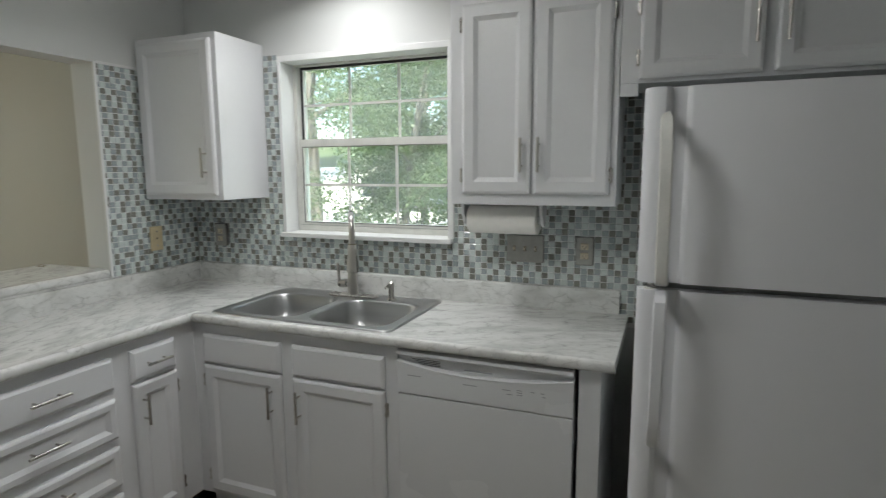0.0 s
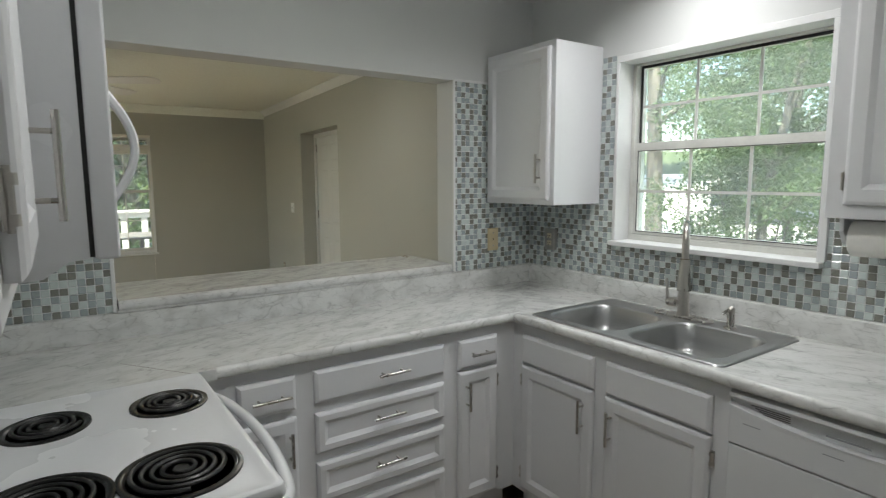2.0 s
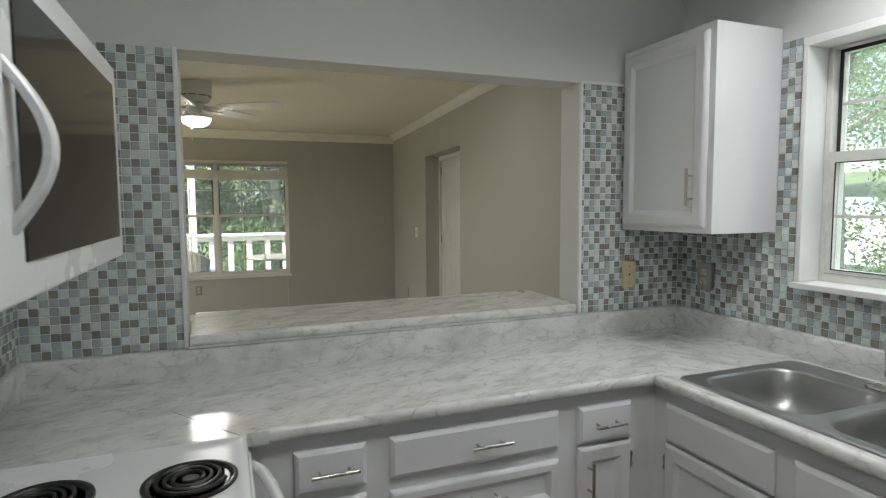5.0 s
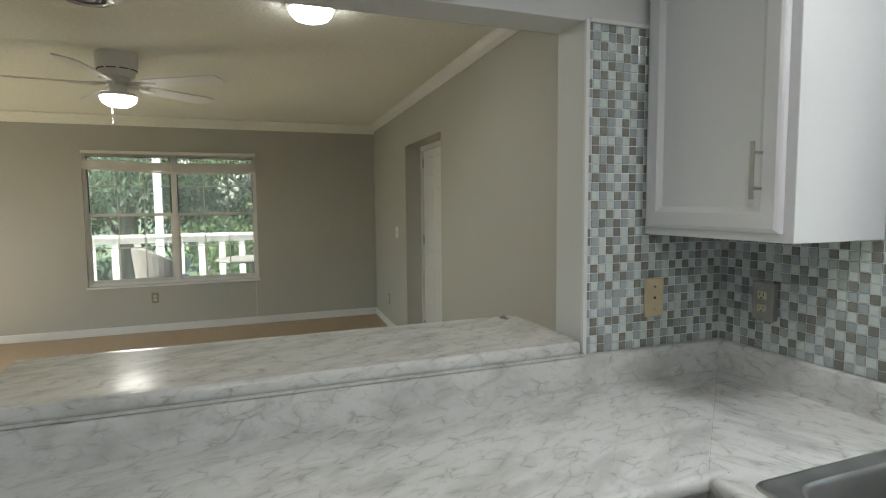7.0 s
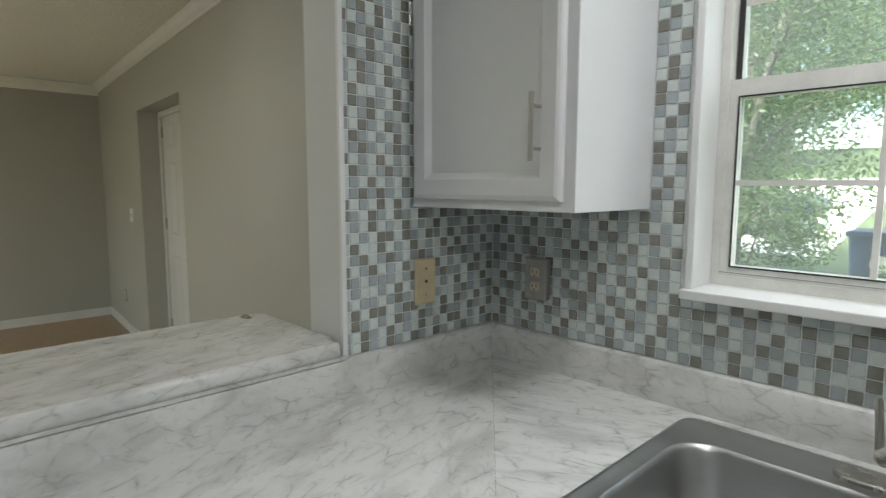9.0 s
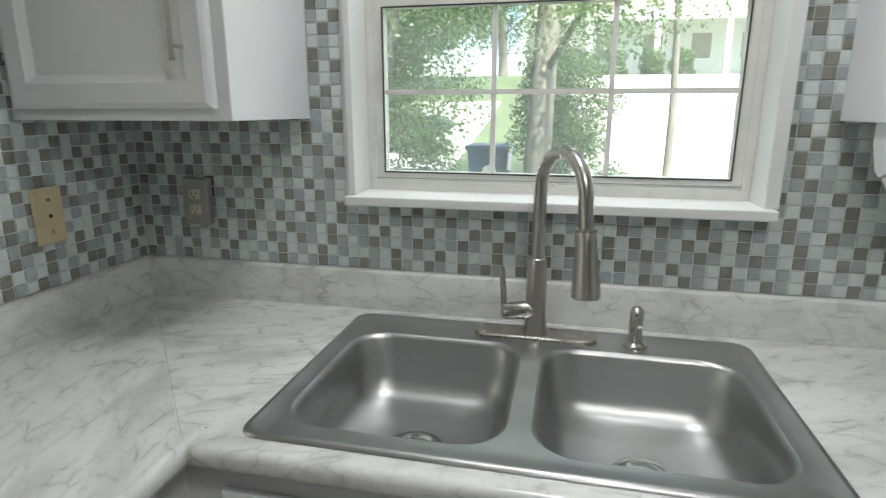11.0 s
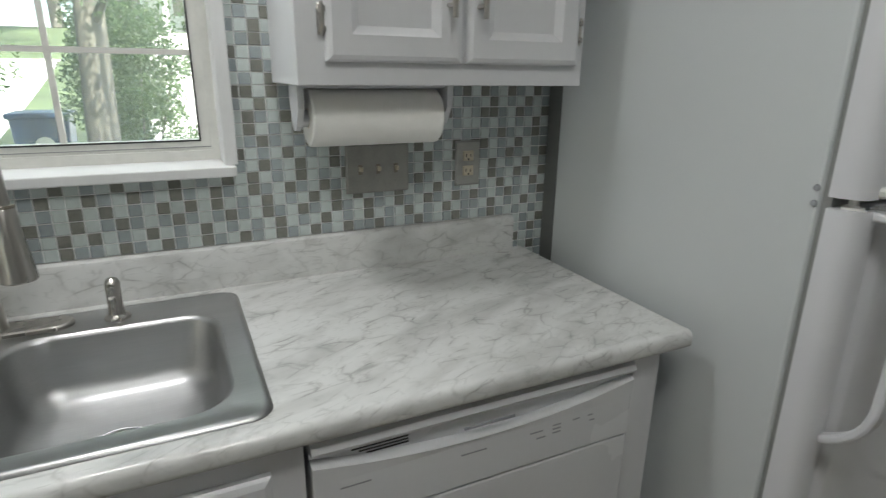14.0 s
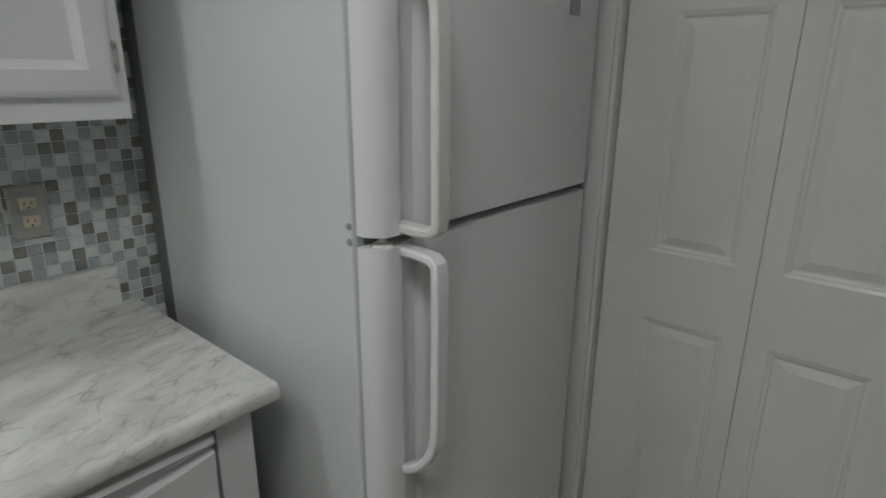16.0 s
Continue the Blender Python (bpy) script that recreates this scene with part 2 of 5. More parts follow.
def tube(bm, pts, r, seg=12):
    """A round bar along a line of points; r: one radius or one for each point."""
    pts = [Vector(p) for p in pts]
    rs = r if isinstance(r, (list, tuple)) else [r] * len(pts)
    up, rings = None, []
    for i, p in enumerate(pts):
        t = (pts[min(i + 1, len(pts) - 1)] - pts[max(i - 1, 0)]).normalized()
        if up is None:
            up = t.orthogonal().normalized()
        up = (up - t * up.dot(t)).normalized()
        side = t.cross(up)
        rings.append(ring(bm, [p + rs[i] * (math.cos(a) * up + math.sin(a) * side) for a in (2 * math.pi * k / seg for k in range(seg))]))
    for a, b in zip(rings, rings[1:]):
        bridge(bm, a, b)
    bm.faces.new(rings[0][::-1])
    bm.faces.new(rings[-1])
    return bm


def lathe(bm, profile, seg=32, m=None):
    """A turned solid: profile of (radius, height) round the local z."""
    m = m or Matrix()
    rings = [ring(bm, [m @ Vector((max(r, 1e-4) * math.cos(a), max(r, 1e-4) * math.sin(a), z)) for a in (2 * math.pi * k / seg for k in range(seg))]) for r, z in profile]
    for a, b in zip(rings, rings[1:]):
        bridge(bm, a, b)
    bm.faces.new(rings[0][::-1])
    bm.faces.new(rings[-1])
    return bm


def extrude_profile(bm, prof, axis, a, b):
    """A closed outline in the two other axes, drawn out along axis from a to b."""
    def at(u, v, w):
        return (w, u, v) if axis == "x" else (u, w, v) if axis == "y" else (u, v, w)
    r0, r1 = ring(bm, [at(u, v, a) for u, v in prof]), ring(bm, [at(u, v, b) for u, v in prof])
    bridge(bm, r0, r1)
    bm.faces.new(r0[::-1])
    bm.faces.new(r1)
    return bm


def stepped(bm, x0, x1, z0, z1, y0, steps, back=True):
    """A front made of nested rectangles; steps of (inset, how far it stands out towards -y), the last one closed."""
    rings = [ring(bm, [(x0 + s, y0 - d, z0 + s), (x1 - s, y0 - d, z0 + s), (x1 - s, y0 - d, z1 - s), (x0 + s, y0 - d, z1 - s)]) for s, d in steps]
    for a, b in zip(rings, rings[1:]):
        bridge(bm, a, b)
    bm.faces.new(rings[-1])
    if back:
        bm.faces.new(rings[0][::-1])
    return bm


DOOR_STEPS = ((0, 0), (0, 0.012), (0.004, 0.016), (0.011, 0.0195), (0.046, 0.0195), (0.050, 0.0165), (0.062, 0.0085), (0.066, 0.0085))
DRAWER_STEPS = ((0, 0), (0, 0.012), (0.004, 0.016), (0.010, 0.0195), (0.030, 0.0195), (0.034, 0.0165), (0.046, 0.0085), (0.050, 0.0085))
SLAB_STEPS = ((0, 0), (0, 0.010), (0.004, 0.0145), (0.012, 0.0195))


def bar_handle(parent, x, y, z, length, upright):
    """A round bar pull on two posts, standing out towards -y from the face at y."""
    bm = bmesh.new()
    h, off = length / 2, 0.030
    if upright:
        tube(bm, [(x, y - off, z - h), (x, y - off, z + h)], 0.0055)
        ends = [(x, z - h * 0.62), (x, z + h * 0.62)]
    else:
        tube(bm, [(x - h, y - off, z), (x + h, y - off, z)], 0.0055)
        ends = [(x - h * 0.62, z), (x + h * 0.62, z)]
    for px, pz in ends:
        tube(bm, [(px, y + 0.001, pz), (px, y - off, pz)], 0.004, 10)
    return part("handle", bm, NICKEL, parent, "brushed nickel bar handle", True)


def hinge(parent, x, y, z):
    bm = bmesh.new()
    box(bm, x - 0.008, x + 0.008, y - 0.004, y, z - 0.026, z + 0.026, 0.001)
    tube(bm, [(x, y - 0.006, z - 0.022), (x, y - 0.006, z + 0.022)], 0.0045, 8)
    for dz in (-0.017, 0.017):
        tube(bm, [(x, y - 0.007, z + dz - 0.005), (x, y - 0.007, z + dz + 0.005)], 0.0065, 10)
    tube(bm, [(x, y - 0.006, z - 0.028), (x, y - 0.006, z - 0.022)], 0.003, 8)
    tube(bm, [(x, y - 0.006, z + 0.022), (x, y - 0.006, z + 0.028)], 0.003, 8)
    return part("hinge", bm, NICKEL, parent, "worn nickel hinge", True)


def front(cab, kind, x0, x1, z0, z1, handle=None, hinges=""):
    """A door, drawer or plain slab front on a cabinet whose face is at local y = 0; handle: (x, z, length, upright)."""
    steps = {"door": DOOR_STEPS, "drawer": DRAWER_STEPS, "slab": SLAB_STEPS}[kind]
    name = "door" if kind == "door" else "drawer_front"
    leaf = part(name, stepped(bmesh.new(), x0, x1, z0, z1, -0.001, steps), CABINET, cab)
    if handle:
        hx, hz, ln, up = handle
        depth = -0.0095 if kind == "drawer" else -0.0205
        bar_handle(leaf, hx, depth, hz, ln, up)
    for side in hinges:
        for hz in (z0 + 0.07, z1 - 0.07):
            hinge(leaf, x0 - 0.004 if side == "l" else x1 + 0.004, -0.004, hz)
    return leaf


def outlet(name, label, m, w, h, holes, material, insert):
    """A wall plate with its sockets or switches; local x across, z up, front towards -y."""
    t = thing(name, label, "outlet" if "outlet" in name else "switch", m)
    part("plate", stepped(bmesh.new(), -w / 2, w / 2, -h / 2, h / 2, 0, ((0, 0), (0, 0.003), (0.004, 0.0065))), material, t)
    for kind, x in holes:
        if kind == "duplex":
            for z in (-0.0195, 0.0195):
                s = part("socket", stepped(bmesh.new(), x - 0.016, x + 0.016, z - 0.0135, z + 0.0135, -0.0065, ((0, 0), (0.002, 0.002), (0.004, 0.0026))), insert, t)
                bm = bmesh.new()
                box(bm, x - 0.0075, x - 0.0055, -0.0096, -0.008, z - 0.003, z + 0.006)
                box(bm, x + 0.0055, x + 0.0075, -0.0096, -0.008, z - 0.003, z + 0.005)
                lathe(bm, ((0.0025, 0), (0.0025, 0.0016)), 10, pose(x, -0.008, z - 0.0085, 90))
                part("slot", bm, DARK, s)
        elif kind == "toggle":
            part("switch_slot", box(bmesh.new(), x - 0.005, x + 0.005, -0.0072, -0.006, -0.012, 0.012), PLATEGREY, t)
            bm = box(bmesh.new(), x - 0.0035, x + 0.0035, -0.020, -0.006, -0.004, 0.007, 0.001)
            part("toggle", bm, insert, t)
            for z in (-0.03, 0.03):
                part("screw", lathe(bmesh.new(), ((0.003, 0), (0.003, 0.001), (0.001, 0.0015)), 10, pose(x, -0.006, z, 90)), material, t)
        else:
            for z in (-0.035, 0, 0.035):
                part("screw", lathe(bmesh.new(), ((0.0045, 0), (0.0045, 0.001), (0.002, 0.002)), 12, pose(x, -0.006, z, 90)), DARK if z == 0 else NICKEL, t)
    return t


# ---- plan ----
XW, YN, YS, XE = -1.755, 2.784, 0.245, 1.338      # kitchen: pass-through wall, window wall, stove wall, closet wall
CEIL = 2.442
LX0, LX1, LY1, LY0, LCEIL, LFLOOR = -7.40, -1.897, 3.055, -2.4, 2.43, 0.035
COUNTER = 0.914
OY0, OY1, OZ0, OZ1 = 0.715, 2.241, 1.01, 1.985   # pass-through
WX0, WX1, WZ0, WZ1 = -1.168, -0.256, 1.196, 2.046  # kitchen window opening


def structure(name, label, category, bm, material):
    return tagged(part(name, bm, material), label, category, kind="structure")


def wall_with_holes(bm, axis, at0, at1, u0, u1, z0, z1, holes):
    """A wall of thickness at0..at1 across axis, running u0..u1, with openings (u0, u1, z0, z1) sorted along it."""
    def piece(a, b, c, d):
        if b - a > 1e-4 and d - c > 1e-4:
            box(bm, at0, at1, a, b, c, d) if axis == "x" else box(bm, a, b, at0, at1, c, d)
    left = u0
    for a, b, c, d in holes:
        piece(left, a, z0, z1)
        piece(a, b, z0, c)
        piece(a, b, d, z1)
        left = b
    piece(left, u1, z0, z1)
    return bm


# kitchen shell
structure("floor", "brown patterned vinyl kitchen floor", "floor", box(bmesh.new(), XW, XE, -1.6, YN, -0.12, 0), VINYLFLOOR)
structure("ceiling", "white lightly textured kitchen ceiling", "ceiling", box(bmesh.new(), XW, XE, -1.6, YN, CEIL, CEIL + 0.1), KCEIL)
wall_n = structure("wall_north", "pale grey painted kitchen wall with window", "wall",
                   wall_with_holes(bmesh.new(), "y", YN, YN + 0.20, XW - 0.142, XE + 0.1, -0.12, CEIL + 0.1, [(WX0, WX1, WZ0 - 0.012, WZ1)]), WALLPAINT)
wall_w = structure("wall_west", "pale grey wall with a wide pass-through", "wall",
                   wall_with_holes(bmesh.new(), "x", LX1 + 0.004, XW, LY0, YN, -0.12, CEIL, [(OY0, OY1, OZ0, OZ1)]), WALLPAINT)
structure("wall_south", "plain pale grey wall behind the stove", "wall", box(bmesh.new(), XW, 0.24, YS - 0.1, YS, 0, CEIL), WALLPAINT)
structure("wall_south_return", "plain pale grey wall", "wall", box(bmesh.new(), 0.24, 0.34, -1.6, YS, 0, CEIL), WALLPAINT)
structure("wall_back", "plain pale grey wall", "wall", box(bmesh.new(), 0.34, XE, -1.7, -1.6, 0, CEIL), WALLPAINT)
BF0, BF1 = 0.50, 1.937
structure("wall_east", "pale grey wall with a closet opening", "wall",
          wall_with_holes(bmesh.new(), "x", XE, XE + 0.1, -1.7, YN, 0, CEIL, [(BF0, BF1, 0, 2.05)]), WALLPAINT)
structure("closet_back", "plain wall behind the closet doors", "wall", box(bmesh.new(), XE + 0.14, XE + 0.18, BF0 - 0.1, BF1 + 0.1, 0, 2.2), WALLPAINT)

# living room shell
structure("living_floor", "honey oak plank floor", "floor", box(bmesh.new(), LX0, LX1 + 0.004, LY0, LY1 + 0.4, -0.12, LFLOOR), OAK)
structure("living_ceiling", "cream popcorn textured ceiling", "ceiling", box(bmesh.new(), LX0, LX1 + 0.004, LY0, LY1, LCEIL, LCEIL + 0.1), POPCORN)
LW = (-0.150, 1.618, 0.578, 2.056)
structure("living_wall_west", "taupe wall with a double window", "wall",
          wall_with_holes(bmesh.new(), "x", LX0 - 0.16, LX0, LY0, LY1 + 0.1, -0.12, LCEIL + 0.1, [LW]), TAUPE)
# this wall runs a few degrees off the others; local x along it from the far corner, y outwards
LNORTH = pose(LX0, LY1, 0, 0, 0, -4.2)
DOOR0, DOOR1, DOORZ = 1.722, 2.928, 2.014
structure("living_wall_north", "taupe wall with a recessed doorway", "wall",
          wall_with_holes(bmesh.new(), "y", 0, 0.21, -0.16, 5.56, -0.12, LCEIL + 0.1, [(DOOR0, DOOR1, 0, DOORZ)]), TAUPE).matrix_basis = LNORTH
# the opening in this unseen wall is added to brighten the room
structure("living_wall_south", "plain taupe wall with an added opening for daylight", "wall",
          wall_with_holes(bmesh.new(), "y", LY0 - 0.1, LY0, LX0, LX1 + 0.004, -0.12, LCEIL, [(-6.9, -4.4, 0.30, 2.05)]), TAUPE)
structure("living_wall_east", "taupe face of the pass-through wall", "wall",
          wall_with_holes(bmesh.new(), "x", LX1, LX1 + 0.004, LY0, LY1, 0, LCEIL, [(OY0, OY1, OZ0, OZ1)]), TAUPE)
# out-of-view slab, added to block the sun above the ceilings
structure("roof", "unseen flat roof slab that keeps the sun out", "roof", box(bmesh.new(), LX0 - 0.3, XE + 0.5, LY0 - 0.4, LY1 + 0.35, 2.60, 2.72), WALLPAINT)

# crown and baseboard of the living room
def crown_profile(sign):
    return [(0, 0), (sign * 0.012, 0), (sign * 0.018, 0.012), (sign * 0.045, 0.040), (sign * 0.068, 0.075), (sign * 0.08, 0.088), (sign * 0.08, 0.10), (0, 0.10)]


bm = bmesh.new()
extrude_profile(bm, [(u, LCEIL - 0.070 + 0.68 * v) for u, v in crown_profile(-0.72)], "x", 0.08, 5.52)
structure("crown_trim_north", "white crown moulding", "moulding", bm, TRIM).matrix_basis = LNORTH
bm = bmesh.new()
extrude_profile(bm, [(LX0 + u, LCEIL - 0.102 + v) for u, v in crown_profile(1)], "y", LY0, LY1)
structure("crown_trim_west", "white crown moulding", "moulding", bm, POPCORN)
bm = bmesh.new()
box(bm, LX0, LX0 + 0.014, LY0, LY1, LFLOOR, LFLOOR + 0.085, 0.004)
structure("baseboard_west", "white painted baseboard", "baseboard", bm, TRIM)
bm = bmesh.new()
box(bm, 0.014, DOOR0, -0.014, 0, LFLOOR, LFLOOR + 0.085, 0.004)
box(bm, DOOR1, 5.5, -0.014, 0, LFLOOR, LFLOOR + 0.085, 0.004)
structure("baseboard_north", "white painted baseboard", "baseboard", bm, TRIM).matrix_basis = LNORTH

# ---- kitchen: worktops ----
EDGE_Y, EDGE_X, END_X = 2.152, -1.186, 0.512
SX0, SX1, SY0, SY1 = -1.134, -0.280, 2.194, 2.729
NOSE = [(0.0, -0.010), (0.003, -0.004), (0.008, 0.0), (0.014, 0.0012), (0.020, 0.0005), (0.026, 0.0), (0.055, 0.0), (0.055, -0.036), (0.008, -0.036), (0.002, -0.031), (0.0, -0.024)]

worktop = thing("worktop", "L-shaped pale grey marble-look laminate worktop", "worktop")
bm = bmesh.new()
extrude_profile(bm, [(EDGE_Y + u, COUNTER + v) for u, v in NOSE], "x", EDGE_X + 0.0, END_X)
part("front_edge", bm, MARBLE, worktop, smooth=True)
bm = bmesh.new()
extrude_profile(bm, [(EDGE_X - u, COUNTER + v) for u, v in NOSE], "y", 0.93, EDGE_Y + 0.055)
part("front_edge", bm, MARBLE_TURNED, worktop, smooth=True)
yb = EDGE_Y + 0.055
ex = EDGE_X - 0.055


def prism(bm, outline, z0, z1):
    lo, hi = ring(bm, [(*p, z0) for p in outline]), ring(bm, [(*p, z1) for p in outline])
    bridge(bm, lo, hi)
    bm.faces.new(lo[::-1])
    bm.faces.new(hi)
    return bm


# the two runs meet in a mitre from the wall corner to the inner corner, and the pattern turns there
part("slab", prism(bmesh.new(), [(XW, YN), (ex, yb), (SX0 + 0.02, yb), (SX0 + 0.02, YN)], COUNTER - 0.036, COUNTER), MARBLE, worktop)
for x0, x1, y0, y1 in ((SX1 - 0.02, END_X, yb, YN), (SX0 + 0.02, SX1 - 0.02, SY1 - 0.02, YN), (SX0 + 0.02, SX1 - 0.02, yb, SY0 + 0.02)):
    if y1 - y0 > 0.002:
        part("slab", box(bmesh.new(), x0, x1, y0, y1, COUNTER - 0.036, COUNTER), MARBLE, worktop)
part("slab", prism(bmesh.new(), [(XW, YS), (ex, YS), (ex, yb), (XW, YN)], COUNTER - 0.036, COUNTER), MARBLE_TURNED, worktop)
part("slab", box(bmesh.new(), ex, -1.162, YS, 0.875, COUNTER - 0.036, COUNTER), MARBLE_TURNED, worktop)
part("slab", box(bmesh.new(), ex, EDGE_X, 0.875, 0.93, COUNTER - 0.036, COUNTER), MARBLE_TURNED, worktop)
SPLASH = [(0, 0), (-0.020, 0), (-0.020, 0.086), (-0.017, 0.094), (-0.010, 0.098), (0, 0.098)]
bm = bmesh.new()
extrude_profile(bm, [(YN + u, COUNTER + v) for u, v in SPLASH], "x", XW, 0.476)
part("backsplash", bm, MARBLE, worktop, smooth=True)
bm = bmesh.new()
extrude_profile(bm, [(XW - u, COUNTER + v) for u, v in SPLASH], "y", YS, YN - 0.02)
part("backsplash", bm, MARBLE_TURNED, worktop, smooth=True)
bm = bmesh.new()
extrude_profile(bm, [(YS - u, COUNTER + v) for u, v in SPLASH], "x", XW + 0.02, -1.165)
part("backsplash", bm, MARBLE, worktop, smooth=True)


def strip(bm, a, b, w, z, h):
    a, b = Vector(a), Vector(b)
    s = Vector((-(b - a).y, (b - a).x)).normalized() * w / 2
    lo = [bm.verts.new((*(p + q), z)) for p, q in ((a, -s), (b, -s), (b, s), (a, s))]
    hi = [bm.verts.new((v.co.x, v.co.y, z + h)) for v in lo]
    bridge(bm, lo, hi)
    bm.faces.new(hi)
    return bm


bm = bmesh.new()
strip(bm, (XW + 0.02, YN - 0.02), (EDGE_X - 0.026, EDGE_Y + 0.026), 0.0008, COUNTER - 0.001, 0.0014)
part("joint", bm, SEAM, worktop, "thin dark mitre joint")
bm = bmesh.new()
strip(bm, (-1.42, 0.69), (-1.162, 0.873), 0.0026, COUNTER - 0.001, 0.0014)
part("joint", bm, SEAM, worktop, "thin dark mitre joint")

# pass-through ledge
ledge = thing("ledge", "marble-look laminate bar ledge on the pass-through", "ledge")
LEDGE_X0, LEDGE_X1, LEDGE_Z = -2.180, -1.731, 1.056
bm = bmesh.new()
extrude_profile(bm, [(LEDGE_X1 - u, LEDGE_Z + v) for u, v in NOSE], "y", OY0 + 0.006, OY1 - 0.02)
part("front_edge", bm, MARBLE_TURNED, ledge, smooth=True)
bm = bmesh.new()
box(bm, LEDGE_X0 + 0.055, LEDGE_X1 - 0.055, OY0 + 0.006, OY1 - 0.004, LEDGE_Z - 0.036, LEDGE_Z)
part("slab", bm, MARBLE_TURNED, ledge)
bm = bmesh.new()
extrude_profile(bm, [(LEDGE_X0 + u, LEDGE_Z + v) for u, v in NOSE], "y", OY0 + 0.006, OY1 - 0.004)
part("back_edge", bm, MARBLE_TURNED, ledge, smooth=True)
bm = bmesh.new()
extrude_profile(bm, [(XW + 0.020 + u, COUNTER + 0.098 + v) for u, v in ((-0.002, 0.0005), (-0.02, 0.0005), (-0.02, 0.0085), (-0.002, 0.0085))], "y", OY0, OY1)
part("riser", bm, MARBLE_TURNED, ledge)
clip = thing("cabinet_clip", "small dark metal clip lying on the ledge", "clip", pose(-2.13, 2.175, LEDGE_Z, 0, 0, 20))
bm = bmesh.new()
box(bm, -0.018, 0.018, -0.006, 0.006, 0, 0.003, 0.001)
tube(bm, [(-0.014, 0, 0.003), (0.0, 0, 0.010), (0.014, 0, 0.004)], 0.0025, 8)
part("bracket", bm, PLATEGREY, clip)

# ---- kitchen: base cabinets ----


def base_cabinet(label, m, w, depth):
    cab = thing("base_cabinet", label, "cabinet", m, "kitchen base cabinets")
    bm = bmesh.new()
    box(bm, 0, w, 0, 0.02, 0.10, 0.876)
    box(bm, 0, w, 0.02, depth, 0.10, 0.72)
    part("body", bm, CABINET, cab)
    part("toe_kick", box(bmesh.new(), 0, w, 0.07, 0.085, 0, 0.098), CABINET, cab)
    return cab


cab = base_cabinet("white painted sink base cabinet with two doors", pose(-1.222, 2.192, 0), 0.975, 0.56)
o = 1.222
front(cab, "slab", -1.155 + o, -0.762 + o, 0.702, 0.827)
front(cab, "slab", -0.705 + o, -0.297 + o, 0.702, 0.827)
front(cab, "door", -1.155 + o, -0.762 + o, 0.125, 0.693, (-0.803 + o, 0.585, 0.13, True), "l")
front(cab, "door", -0.705 + o, -0.297 + o, 0.125, 0.693, (-0.670 + o, 0.585, 0.13, True), "r")

XF = -1.222
cab = base_cabinet("narrow white painted base cabinet with drawer and door", pose(XF, 1.843, 0, 0, 0, 90), 0.349, 0.52)
front(cab, "slab", 0.033, 0.240, 0.711, 0.833, (0.137, 0.771, 0.115, False))
front(cab, "door", 0.033, 0.240, 0.130, 0.698, (0.068, 0.597, 0.12, True), "r")
cab = base_cabinet("white painted base cabinet with four drawers", pose(XF, 1.217, 0, 0, 0, 90), 0.626, 0.52)
front(cab, "slab", 0.036, 0.586, 0.714, 0.834, (0.340, 0.774, 0.13, False))
for z0, z1 in ((0.528, 0.677), (0.343, 0.493), (0.138, 0.307)):
    front(cab, "drawer", 0.036, 0.586, z0, z1, (0.325, (z0 + z1) / 2 + 0.004, 0.13, False))
cab = base_cabinet("white painted base cabinet beside the stove", pose(XF, 0.885, 0, 0, 0, 90), 0.332, 0.52)
front(cab, "slab", 0.106, 0.301, 0.713, 0.833, (0.21, 0.772, 0.13, False))
front(cab, "door", 0.106, 0.301, 0.130, 0.685, (0.272, 0.583, 0.12, True), "l")

end = thing("end_panel", "white painted end panel beside the dishwasher", "panel")
part("panel", box(bmesh.new(), 0.401, 0.470, 2.187, 2.76, 0, 0.877, 0.002), CABINET, end)

# ---- kitchen: wall cabinets ----
def wall_cabinet(label, m, w, depth, z0, z1):
    cab = thing("wall_cabinet", label, "cabinet", m, "kitchen wall cabinets")
    bm = bmesh.new()
    box(bm, 0, w, 0, depth, z0, z1, 0.0015, 1)
    part("body", bm, CABINET, cab)
    return cab


cab = wall_cabinet("white painted single-door corner wall cabinet", pose(XW + 0.006, 2.464, 0), 0.487, 0.318, 1.370, 2.118)
front(cab, "door", 0.020, 0.461, 1.392, 2.092, (0.413, 1.540, 0.135, True), "")
hinge(cab, 0.017, -0.001, 1.47)
hinge(cab, 0.017, -0.001, 2.03)
cab = wall_cabinet("white painted double-door wall cabinet above the counter", pose(-0.158, 2.507, 0), 0.624, 0.275, 1.370, 2.150)
front(cab, "door", 0.051, 0.319, 1.412, 2.110, (0.287, 1.555, 0.125, True), "l")
front(cab, "door", 0.331, 0.600, 1.412, 2.110, (0.352, 1.555, 0.125, True), "r")
cab = wall_cabinet("white painted cabinet above the refrigerator", pose(0.4675, 2.507, 0), 0.868, 0.275, 1.792, 2.150)
part("filler", box(bmesh.new(), -0.0, 0.06, 0, 0.02, 1.750, 1.7915, 0.001), CABINET, cab)
front(cab, "door", 0.062, 0.430, 1.805, 2.110, (0.405, 1.95, 0.12, True), "l")
front(cab, "door", 0.462, 0.840, 1.805, 2.110, (0.490, 1.95, 0.12, True), "r")
cab = wall_cabinet("white painted wall cabinet beside the microwave", pose(0.064, 0.510, 0, 0, 0, 180), 0.448, 0.262, 1.377, 2.15)
front(cab, "door", 0.050, 0.428, 1.410, 2.11, (0.392, 1.515, 0.15, True), "l")

# ---- kitchen: sink ----
sink = thing("sink", "double-bowl brushed stainless steel drop-in sink", "sink")


